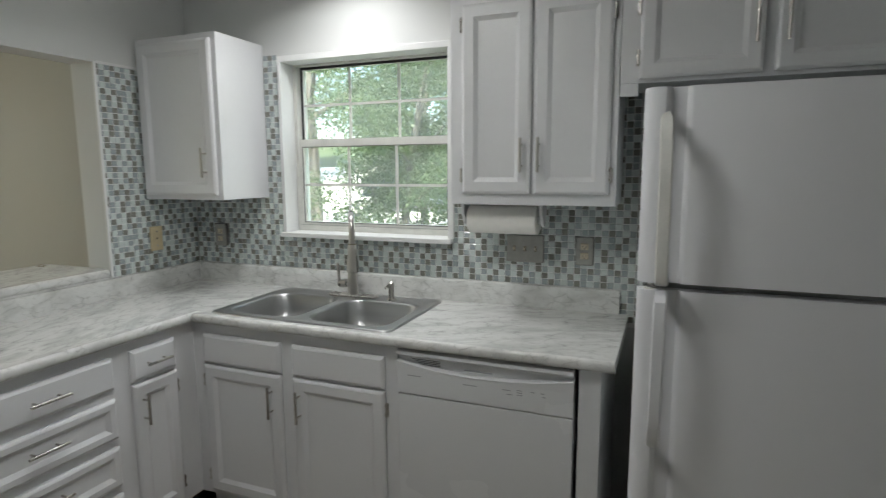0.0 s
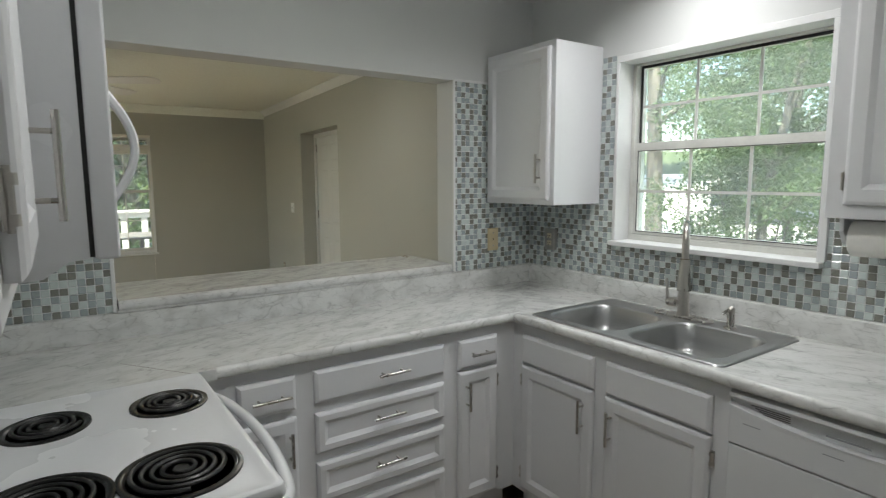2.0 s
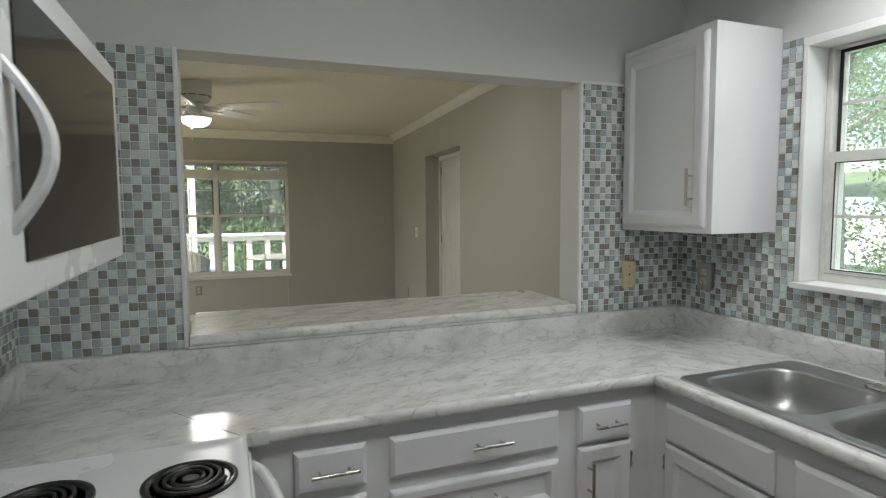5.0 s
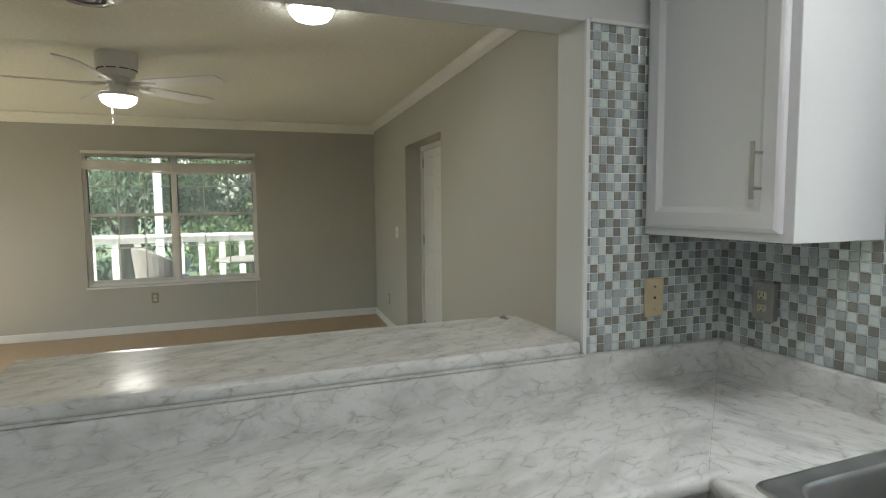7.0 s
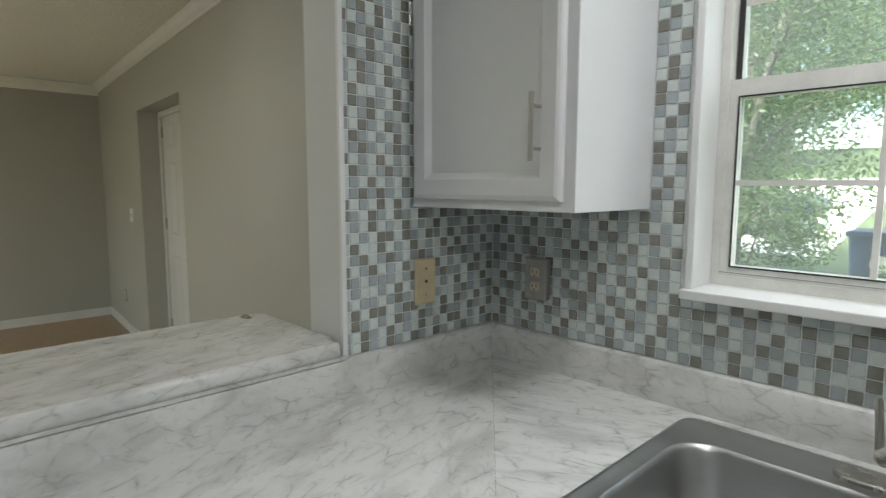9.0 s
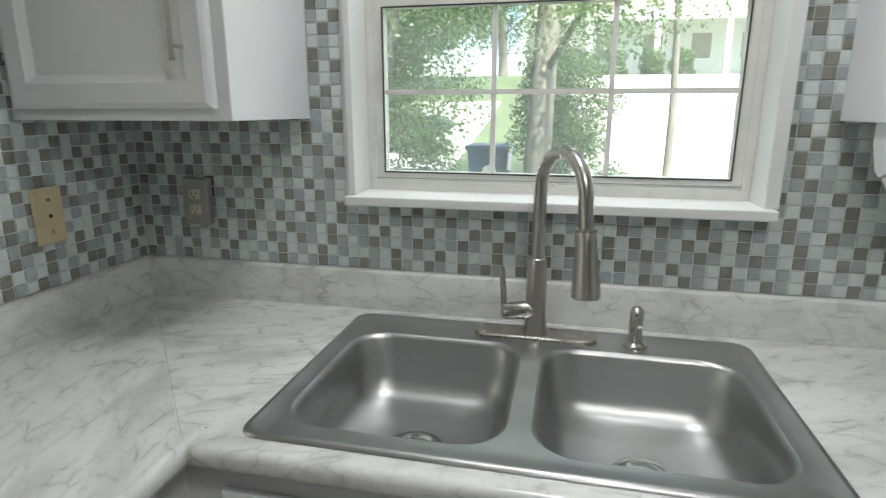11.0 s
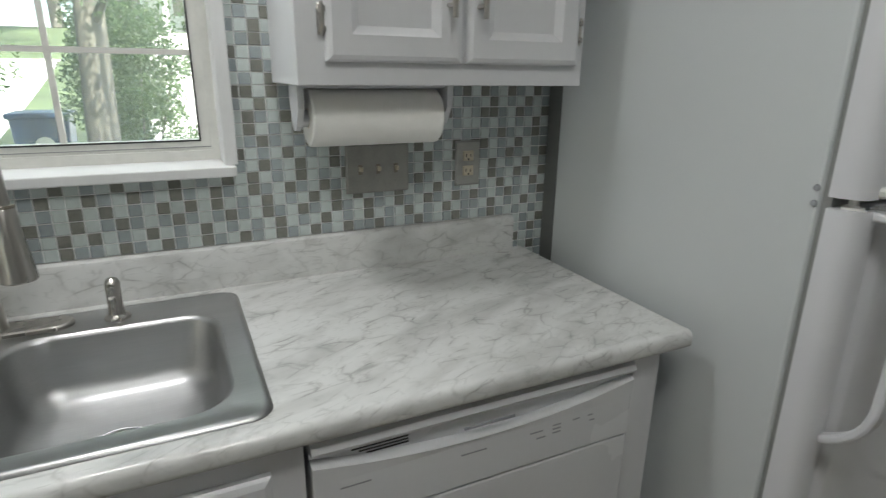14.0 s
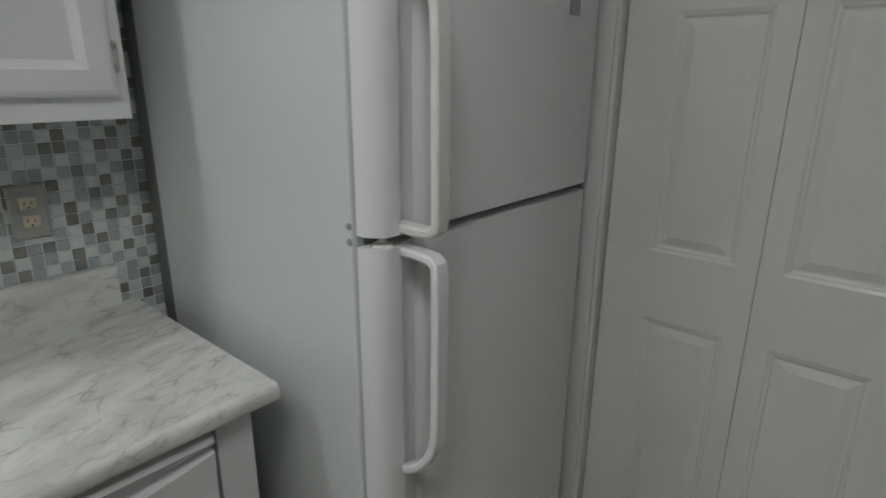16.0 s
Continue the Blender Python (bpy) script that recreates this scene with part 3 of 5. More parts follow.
def round_rect(x0, x1, y0, y1, r, z, seg=6):
    out = []
    for cx, cy, a0 in ((x1 - r, y1 - r, 0), (x0 + r, y1 - r, 90), (x0 + r, y0 + r, 180), (x1 - r, y0 + r, 270)):
        for k in range(seg + 1):
            a = radians(a0 + 90 * k / seg)
            out.append((cx + r * math.cos(a), cy + r * math.sin(a), z))
    return out


BOWLS = ((-1.092, -0.734), (-0.698, -0.326))
BY0, BY1, TOPZ = 2.238, 2.622, COUNTER + 0.0045
bm = bmesh.new()
outer = [ring(bm, round_rect(SX0 + s, SX1 - s, SY0 + s, SY1 - s, 0.035 - s * 0.5, z)) for s, z in ((0, COUNTER + 0.0005), (0.002, COUNTER + 0.004), (0.006, COUNTER + 0.0065), (0.012, COUNTER + 0.0065), (0.016, TOPZ))]
for a, b in zip(outer, outer[1:]):
    bridge(bm, a, b)
edges = []
loops = [outer[-1]]
for x0, x1 in BOWLS:
    loops.append(ring(bm, round_rect(x0, x1, BY0, BY1, 0.075, TOPZ)))
for k, lp in enumerate(loops):
    for i in range(len(lp)):
        e = bm.edges.get((lp[i], lp[(i + 1) % len(lp)])) or bm.edges.new((lp[i], lp[(i + 1) % len(lp)]))
        edges.append(e)
bmesh.ops.triangle_fill(bm, use_beauty=True, use_dissolve=False, edges=edges)
part("deck", bm, STEEL, sink, smooth=True)
for x0, x1 in BOWLS:
    bm = bmesh.new()
    levels = ((0, TOPZ, 0.075), (0.004, TOPZ - 0.002, 0.073), (0.009, TOPZ - 0.009, 0.072), (0.014, TOPZ - 0.065, 0.07), (0.020, TOPZ - 0.095, 0.068), (0.032, TOPZ - 0.118, 0.06), (0.055, TOPZ - 0.130, 0.05), (0.12, TOPZ - 0.136, 0.03))
    rings = [ring(bm, round_rect(x0 + s, x1 - s, BY0 + s, BY1 - s, r, z)) for s, z, r in levels]
    for a, b in zip(rings, rings[1:]):
        bridge(bm, a, b)
    bm.faces.new(rings[-1])
    bowl = part("bowl", bm, STEEL, sink, smooth=True)
    cx, cy = (x0 + x1) / 2, (BY0 + BY1) / 2 - 0.02
    part("drain", lathe(bmesh.new(), ((0.057, TOPZ - 0.1345), (0.056, TOPZ - 0.131), (0.044, TOPZ - 0.1315), (0.038, TOPZ - 0.1345), (0.012, TOPZ - 0.1348), (0.010, TOPZ - 0.126), (0.002, TOPZ - 0.124)), 32, pose(cx, cy, 0)), CHROME, bowl, "bright chrome basket strainer", True)

faucet = thing("faucet", "brushed nickel pull-down gooseneck kitchen faucet", "faucet", pose(-0.716, 2.672, TOPZ))
bm = bmesh.new()
lo = [ring(bm, round_rect(-0.13 + s, 0.13 - s, -0.030 + s, 0.030 - s, 0.0295 - s, z)) for s, z in ((0, 0), (0, 0.006), (0.003, 0.009))]
for a, b in zip(lo, lo[1:]):
    bridge(bm, a, b)
bm.faces.new(lo[-1])
part("base_plate", bm, NICKEL, faucet, smooth=True)
part("body", lathe(bmesh.new(), ((0.026, 0.009), (0.025, 0.016), (0.023, 0.05), (0.0215, 0.115), (0.019, 0.16), (0.017, 0.172), (0.0145, 0.174)), 28), NICKEL, faucet, smooth=True)
WAY = Vector((0.52, -0.85, 0)).normalized()
pts = [Vector((0, 0, 0.17)), Vector((0, 0, 0.24)), Vector((0, 0, 0.30))]
for k in range(1, 17):
    a = math.pi * k / 16 * 1.02
    pts.append(Vector((0, 0, 0.315)) + WAY * (0.082 * (1 - math.cos(a))) + Vector((0, 0, 0.082 * math.sin(a))))
tip = pts[-1]
pts.append(tip + WAY * 0.006 - Vector((0, 0, 0.045)))
part("spout", tube(bmesh.new(), pts, 0.0135, 16), NICKEL, faucet, smooth=True)
t0 = pts[-1]
dirn = (WAY * 0.10 - Vector((0, 0, 1))).normalized()
part("spray_head", tube(bmesh.new(), [t0, t0 + dirn * 0.004, t0 + dirn * 0.03, t0 + dirn * 0.085, t0 + dirn * 0.118, t0 + dirn * 0.121], [0.0165, 0.0185, 0.0195, 0.0245, 0.0265, 0.0235], 20), NICKEL, faucet, smooth=True)
part("spray_collar", tube(bmesh.new(), [t0 - dirn * 0.004, t0 + dirn * 0.001], 0.0186, 20), PLATEGREY, faucet)
part("spray_button", box(bmesh.new(), -0.004, 0.004, -0.004, 0.004, -0.02, 0.02, 0.002), DARK, faucet, m=Matrix.Translation(t0 + dirn * 0.055 - WAY * 0.021) @ pose(0, 0, 0, 0, 5, 0))
lever = part("lever", tube(bmesh.new(), [(0.0, -0.004, 0.062), (-0.030, -0.006, 0.060), (-0.062, -0.008, 0.056), (-0.072, -0.008, 0.056)], [0.019, 0.019, 0.0185, 0.012], 18), NICKEL, faucet, smooth=True)
part("lever_arm", tube(bmesh.new(), [(-0.066, -0.010, 0.068), (-0.069, -0.012, 0.11), (-0.073, -0.013, 0.150), (-0.074, -0.013, 0.156)], [0.0075, 0.0065, 0.0065, 0.004], 12), NICKEL, faucet, smooth=True)

soap = thing("soap_dispenser", "brushed nickel deck soap dispenser beside the faucet", "dispenser", pose(-0.512, 2.665, TOPZ))
part("base", lathe(bmesh.new(), ((0.024, 0), (0.023, 0.005), (0.015, 0.010), (0.0135, 0.030), (0.0125, 0.034)), 24), NICKEL, soap, smooth=True)
part("pump", tube(bmesh.new(), [(0, 0, 0.034), (0, 0, 0.074), (0, -0.002, 0.080), (0, -0.004, 0.083)], [0.014, 0.014, 0.011, 0.004], 18), NICKEL, soap, smooth=True)
part("nozzle", tube(bmesh.new(), [(0, 0, 0.068), (0, -0.035, 0.070), (0, -0.055, 0.062)], [0.007, 0.006, 0.0045], 12), NICKEL, soap, smooth=True)

# ---- kitchen: dishwasher ----
dish = thing("dishwasher", "white built-in dishwasher with curved handle recess", "dishwasher", pose(-0.243, 2.195, 0))
DW = 0.634
part("body", box(bmesh.new(), 0.005, DW - 0.005, 0.03, 0.58, 0.10, 0.865), APPLIANCE, dish)
part("toe_kick", box(bmesh.new(), 0.005, DW - 0.005, 0.05, 0.07, 0, 0.098), DARK, dish)
part("door_panel", box(bmesh.new(), 0.003, DW - 0.003, -0.022, 0.03, 0.105, 0.702, 0.004), APPLIANCE, dish)
# control panel: upper lip, curved scoop, lower face
ctrl = part("control_panel", box(bmesh.new(), 0.003, DW - 0.003, -0.024, 0.03, 0.706, 0.800, 0.003), APPLIANCE, dish)
bm = bmesh.new()
n = 20
prof_rows = []
for i in range(n + 1):
    u = i / n
    x = 0.003 + (DW - 0.006) * u
    dip = 0.030 * (1 - (2 * u - 1) ** 2)
    zs = 0.832 - dip - 0.004 * (1 - u)
    prof_rows.append([(x, 0.03, 0.79), (x, -0.024, 0.79), (x, -0.026, zs - 0.003), (x, -0.022, zs), (x, -0.006, zs + 0.002), (x, -0.007, 0.842), (x, -0.026, 0.845), (x, -0.030, 0.852), (x, -0.026, 0.862), (x, -0.016, 0.866), (x, 0.03, 0.866)])
rr = [ring(bm, r) for r in prof_rows]
for a, b in zip(rr, rr[1:]):
    bridge(bm, a, b)
bm.faces.new(rr[0][::-1])
bm.faces.new(rr[-1])
part("handle_lip", bm, APPLIANCE, dish, smooth=True)
for k in range(5):
    part("vent_slot", box(bmesh.new(), 0.045 + 0.012 * k, 0.165, -0.0078, -0.0062, 0.8380 - 0.0058 * k, 0.8400 - 0.0058 * k), DARK, ctrl)
bm = bmesh.new()
for x, z, w in ((0.045, 0.776, 0.05), (0.255, 0.770, 0.05), (0.395, 0.772, 0.028), (0.41, 0.758, 0.02), (0.445, 0.776, 0.018), (0.445, 0.768, 0.018), (0.445, 0.760, 0.018), (0.49, 0.776, 0.016), (0.525, 0.776, 0.012), (0.530, 0.764, 0.012)):
    box(bm, x, x + w, -0.0246, -0.0236, z - 0.0015, z + 0.0015)
part("printed_marks", bm, GREYINK, ctrl, "small grey control markings")["kind"] = "stuff"
part("badge", box(bmesh.new(), 0.26, 0.36, -0.0262, -0.0232, 0.820, 0.824), GREYINK, ctrl)

# ---- kitchen: refrigerator ----
fridge = thing("refrigerator", "white top-freezer refrigerator with pebbled finish", "refrigerator", pose(0, 0.004, 0))
FX0, FX1, FF = 0.573, 1.262, 1.945
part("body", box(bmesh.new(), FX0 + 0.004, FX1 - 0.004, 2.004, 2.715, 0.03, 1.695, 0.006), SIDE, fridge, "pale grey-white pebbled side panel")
# dark grey strip between the body's rear edge and the tiles
part("back_strip", box(bmesh.new(), FX0 + 0.005, FX1 - 0.005, 2.7155, 2.772, 0.06, 1.685, 0.002), FILLER, fridge, "dark grey strip behind the body")
part("gasket", box(bmesh.new(), FX0 + 0.014, FX1 - 0.014, 1.988, 2.004, 0.06, 1.69), RUBBER, fridge, "grey rubber door gasket")
part("kick_plate", box(bmesh.new(), FX0 + 0.01, FX1 - 0.01, 2.004, 2.03, 0.0, 0.05), RUBBER, fridge)


def fridge_door(name, z0, z1):
    """A door with a rounded hinge-side column, a hand pocket and a flat face."""
    bm = bmesh.new()
    prof = [(FX0, 1.988), (FX0, 1.972), (FX0 + 0.006, 1.957), (FX0 + 0.018, 1.944), (FX0 + 0.034, 1.939), (FX0 + 0.052, 1.941), (FX0 + 0.060, 1.950), (FX0 + 0.066, 1.960),
            (FX0 + 0.100, 1.960), (FX0 + 0.108, FF + 0.003), (FX0 + 0.116, FF), (FX1 - 0.02, FF), (FX1 - 0.006, FF + 0.006), (FX1, FF + 0.02), (FX1, 1.988)]
    extrude_profile(bm, prof, "z", z0, z1)
    return part(name, bm, FRIDGE, fridge, smooth=True)


def sweep(bm, pts, hw, ht):
    """A flat bar with rounded edges along a line in the y-z plane, of half width hw (x) and half thickness ht."""
    pts = [Vector(p) for p in pts]
    rings = []
    for i, p in enumerate(pts):
        t = (pts[min(i + 1, len(pts) - 1)] - pts[max(i - 1, 0)]).normalized()
        nrm = Vector((1, 0, 0)).cross(t).normalized()
        w = hw[i] if isinstance(hw, list) else hw
        rings.append(ring(bm, [p + Vector((w * cx, 0, 0)) + nrm * ht * cy for cx, cy in ((1, 0.5), (0.8, 1), (-0.8, 1), (-1, 0.5), (-1, -0.5), (-0.8, -1), (0.8, -1), (1, -0.5))]))
    for a, b in zip(rings, rings[1:]):
        bridge(bm, a, b)
    bm.faces.new(rings[0][::-1])
    bm.faces.new(rings[-1])
    return bm


low = fridge_door("fridge_door", 0.06, 1.193)
high = fridge_door("freezer_door", 1.212, 1.703)
HX = FX0 + 0.062
def door_handle(at, way, material, door, label):
    """A bow that leaves the door by a straight arm at height at and curves back into it 0.40 m further on (way: 1 up, -1 down)."""
    line = [(1.958, 0.0), (1.905, 0.0), (1.880, 0.002), (1.869, 0.010), (1.866, 0.024), (1.866, 0.12), (1.866, 0.26), (1.868, 0.318), (1.875, 0.346), (1.887, 0.368), (1.905, 0.388), (1.928, 0.404), (1.952, 0.416)]
    wide = [0.015] * 8 + [0.0155, 0.016, 0.016, 0.014, 0.008]
    bm = sweep(bmesh.new(), [(HX - 0.0006 * k, y, at + way * v) for k, (y, v) in enumerate(line)], wide, 0.0075)
    part("handle", bm, material, door, label, True)


door_handle(1.184, -1, FRIDGE, low, "white curved door handle")
door_handle(1.222, 1, AGED, high, "slightly yellowed white door handle")
part("hinge_pin", lathe(bmesh.new(), ((0.017, 0), (0.016, 0.004), (0.008, 0.006), (0.006, 0.018)), 20, pose(FX0 + 0.034, 1.966, 1.193)), AGED, low)
part("badge", box(bmesh.new(), 1.120, 1.160, FF - 0.003, FF + 0.001, 1.575, 1.605, 0.001), GREYINK, high, "small grey badge")
for z in (1.196, 1.222):
    part("hinge_screw", lathe(bmesh.new(), ((0.006, 0), (0.005, 0.003), (0.001, 0.004)), 12, pose(FX0 + 0.004, 2.010, z, 0, -90)), GREYINK, fridge)

# ---- kitchen: stove ----
stove = thing("stove", "white freestanding electric coil range", "stove")
TX0, TX1, TF, TZ = -1.156, -0.390, 0.876, 0.925
part("body", box(bmesh.new(), TX0 + 0.004, TX1 - 0.004, YS + 0.03, TF - 0.035, 0.02, 0.895, 0.003), APPLIANCE, stove)
bm = bmesh.new()
lv = [ring(bm, round_rect(TX0 + s, TX1 - s, YS + 0.06 + s, TF - s, 0.018, z)) for s, z in ((0.004, 0.896), (0, 0.902), (0, 0.918), (0.003, 0.9245), (0.008, 0.9265), (0.016, 0.9262), (0.026, 0.922), (0.05, 0.921))]
for a, b in zip(lv, lv[1:]):
    bridge(bm, a, b)
bm.faces.new(lv[-1])
top = part("cooktop", bm, APPLIANCE, stove, smooth=True)
bm = bmesh.new()
extrude_profile(bm, [(YS + 0.004, 0.90), (YS + 0.135, 0.922), (YS + 0.128, 0.942), (YS + 0.118, 0.960), (YS + 0.035, 1.236), (YS + 0.029, 1.256), (YS + 0.019, 1.264), (YS + 0.004, 1.264)], "x", TX0 + 0.006, TX1 - 0.006)
guard = part("control_panel", bm, APPLIANCE, stove, smooth=True)
SLOPE = math.degrees(math.atan2(0.083, 0.276))
for x in (-0.490, -0.605, -0.890, -1.005):
    k = pose(x, YS + 0.0580, 1.160, -90 + SLOPE)
    part("dial_ring", lathe(bmesh.new(), ((0.041, -0.003), (0.041, 0.0012), (0.035, 0.0016)), 28, k), GREYINK, guard)
    bm = lathe(bmesh.new(), ((0.035, 0.001), (0.0345, 0.010), (0.032, 0.020), (0.028, 0.025), (0.004, 0.026)), 28, k)
    knob = part("knob", bm, APPLIANCE, guard, smooth=True)
    bm = box(bmesh.new(), -0.008, 0.008, -0.030, 0.030, 0.018, 0.034, 0.005)
    bmesh.ops.transform(bm, matrix=k @ pose(0, 0, 0, 0, 0, 25), verts=bm.verts)
    part("grip", bm, APPLIANCE, knob)
bm = bmesh.new()
for x in (-0.490, -0.605, -0.890, -1.005):
    for dx, dz in ((0.0, 0.050), (-0.020, -0.052), (0.045, 0.0)):
        b2 = box(bmesh.new(), -0.007, 0.007, -0.002, 0.002, -0.0005, 0.0012)
        bmesh.ops.transform(b2, matrix=pose(x + dx, YS + 0.0580 - dz * 0.30, 1.160 + dz, -90 + SLOPE), verts=b2.verts)
        me = bpy.data.meshes.new("mark")
        b2.to_mesh(me)
        bm.from_mesh(me)
        b2.free()
part("printed_marks", bm, GREYINK, guard, "tiny grey dial markings")["kind"] = "stuff"
part("display", box(bmesh.new(), -0.820, -0.680, YS + 0.040, YS + 0.0700, 1.125, 1.18, 0.003), BLACKGLASS, guard, "dark clock display")
for x, y, r in ((-0.960, 0.497, 0.076), (-0.955, 0.760, 0.076), (-0.572, 0.492, 0.100), (-0.566, 0.721, 0.100)):
    at = pose(x, y, 0.921)
    pan = part("burner", lathe(bmesh.new(), ((r + 0.017, 0.0), (r + 0.016, 0.004), (r + 0.008, 0.0055), (r + 0.002, 0.003), (r - 0.012, -0.012), (0.02, -0.018), (0.002, -0.018)), 40, at), BLACK, top, "black enamel drip pan", True)
    turns = 4 if r > 0.09 else 3.2
    spiral = [Vector((x + (0.021 + (r - 0.026) * u) * math.cos(2 * math.pi * turns * u), y + (0.021 + (r - 0.026) * u) * math.sin(2 * math.pi * turns * u), 0.9285)) for u in (k / 120 for k in range(121))]
    part("coil", tube(bmesh.new(), spiral, 0.0048, 8), COIL, pan, "dark spiral heating coil", True)
    part("cap", lathe(bmesh.new(), ((0.015, -0.012), (0.016, 0.006), (0.014, 0.008), (0.002, 0.0075)), 20, at), COIL, pan, smooth=True)
door = part("oven_door", box(bmesh.new(), TX0 + 0.006, TX1 - 0.006, TF - 0.034, TF + 0.008, 0.22, 0.885, 0.006), APPLIANCE, stove)
part("window", box(bmesh.new(), TX0 + 0.14, TX1 - 0.14, TF + 0.004, TF + 0.0105, 0.40, 0.70, 0.002), BLACKGLASS, door)
part("drawer", box(bmesh.new(), TX0 + 0.006, TX1 - 0.006, TF - 0.034, TF + 0.004, 0.05, 0.205, 0.006), APPLIANCE, stove)
bow = [(TX0 + 0.045 + 0.676 * u, TF + 0.008 + 0.052 * min(1, math.sin(math.pi * u) ** 0.55), 0.862 + 0.004 * math.sin(math.pi * u)) for u in (k / 24 for k in range(25))]
part("oven_handle", tube(bmesh.new(), bow, 0.0135, 14), APPLIANCE, door, "white bowed oven handle", True)

# ---- kitchen: microwave ----
micro = thing("microwave", "white over-the-range microwave with bowed handle", "microwave")
bm = bmesh.new()
extrude_profile(bm, [(YS + 0.006, 1.395), (YS + 0.20, 1.345), (YS + 0.285, 1.352), (YS + 0.318, 1.375), (YS + 0.345, 1.378), (YS + 0.345, 1.785), (YS + 0.006, 1.785)], "x", TX0 + 0.006, TX1 - 0.004)
part("body", bm, APPLIANCE, micro)
mdoor = part("door", box(bmesh.new(), TX0 + 0.006, TX1 - 0.002, YS + 0.352, YS + 0.386, 1.376, 1.782, 0.004), APPLIANCE, micro)
part("window", box(bmesh.new(), TX0 + 0.05, TX1 - 0.11, YS + 0.383, YS + 0.3885, 1.42, 1.74, 0.002), BLACKGLASS, mdoor, "dark glossy microwave glass")
part("seam", box(bmesh.new(), TX0 + 0.012, TX1 - 0.008, YS + 0.3445, YS + 0.3525, 1.38, 1.778), DARK, micro)
arc = [(-0.475, YS + 0.380 + 0.044 * math.sin(math.pi * u), 1.455 + 0.19 * u) for u in (k / 16 for k in range(17))]
part("handle", sweep(bmesh.new(), arc, 0.012, 0.006), APPLIANCE, mdoor, "white bowed handle", True)

# ---- kitchen: paper towels ----
holder = thing("paper_towel_holder", "white plastic paper towel holder under cabinet", "holder", pose(-0.060, 0, 0))
for x, s in ((-0.078, 1), (0.243, -1)):
    bm = bmesh.new()
    extrude_profile(bm, [(2.585, 1.37), (2.672, 1.37), (2.672, 1.335), (2.650, 1.288), (2.632, 1.278), (2.612, 1.288), (2.588, 1.325)], "x", x - 0.006, x + 0.006)
    part("bracket", bm, APPLIANCE, holder)
    part("spindle_cap", tube(bmesh.new(), [(x, 2.63, 1.303), (x + 0.03 * s, 2.63, 1.303)], 0.017, 16), APPLIANCE, holder)
part("rail", box(bmesh.new(), -0.072, 0.237, 2.60, 2.66, 1.3625, 1.3695, 0.001), APPLIANCE, holder)
towel = thing("paper_towel_roll", "full white paper towel roll on the holder", "paper towel", pose(-0.060, 0, 0))
bm = bmesh.new()
R = 0.058
rings = [ring(bm, [(x, 2.63 + r * math.cos(2 * math.pi * k / 40), 1.303 + r * math.sin(2 * math.pi * k / 40)) for k in range(40)]) for x, r in ((-0.058, 0.02), (-0.058, R - 0.003), (-0.055, R), (0.222, R), (0.225, R - 0.003), (0.225, 0.02))]
for a, b in zip(rings, rings[1:]):
    bridge(bm, a, b)
part("roll", bm, PAPER, towel, smooth=True)
part("core", tube(bmesh.new(), [(-0.0575, 2.63, 1.303), (0.2245, 2.63, 1.303)], 0.021, 20), IVORY, towel, "brown cardboard core")

# ---- kitchen: wall plates ----
outlet("outlet", "pewter duplex outlet plate on mosaic tile", pose(0.329, YN - 0.006, 1.167), 0.072, 0.118, [("duplex", 0)], PLATE, IVORY)
outlet("light_switch", "pewter triple switch plate on mosaic tile", pose(0.079, YN - 0.006, 1.167), 0.163, 0.118, [("toggle", -0.046), ("toggle", 0), ("toggle", 0.046)], PLATE, IVORY)
o1 = outlet("outlet", "pewter duplex outlet with raised box in corner", pose(-1.574, YN - 0.022, 1.167), 0.072, 0.118, [("duplex", 0)], PLATE, IVORY)
part("back_box", box(bmesh.new(), -0.034, 0.034, 0.0, 0.018, -0.057, 0.057, 0.002), PLATE, o1)
outlet("outlet_cover", "blank almond plastic cover plate on mosaic tile", pose(XW + 0.006, 2.503, 1.169, 0, 0, 90), 0.072, 0.122, [("blank", 0)], ALMOND, ALMOND)

# ---- windows ----
def sash(win, x0, x1, y0, y1, z0, z1, rim, cols, rows, dark=False, edge=0.012):
    """One sash in a window whose local x runs across and y runs outwards."""
    s = part("sash", wall_with_holes(bmesh.new(), "y", y0, y1, x0, x1, z0, z1, [(x0 + rim[0], x1 - rim[1], z0 + rim[2], z1 - rim[3])]), VINYL, win)
    gx0, gx1, gz0, gz1 = x0 + rim[0], x1 - rim[1], z0 + rim[2], z1 - rim[3]
    ym = (y0 + y1) / 2
    p = part("pane", box(bmesh.new(), gx0, gx1, ym - 0.002, ym + 0.002, gz0, gz1), PANE, s)
    p.visible_shadow = False
    for k in range(1, cols):
        x = gx0 + (gx1 - gx0) * k / cols
        part("muntin", box(bmesh.new(), x - 0.006, x + 0.006, ym - 0.009, ym - 0.003, gz0, gz1), VINYL, s)
    for k in range(1, rows):
        z = gz0 + (gz1 - gz0) * k / rows
        part("muntin", box(bmesh.new(), gx0, gx1, ym - 0.0105, ym - 0.0095, z - 0.006, z + 0.006), VINYL, s)
    if dark:
        gk = wall_with_holes(bmesh.new(), "y", y0 - 0.003, y0 - 0.001, gx0 - edge, gx1 + edge, gz0 - edge, gz1 + edge, [(gx0, gx1, gz0, gz1)])
        part("gasket", gk, DARK, s, "black rubber glazing gasket")
    return s


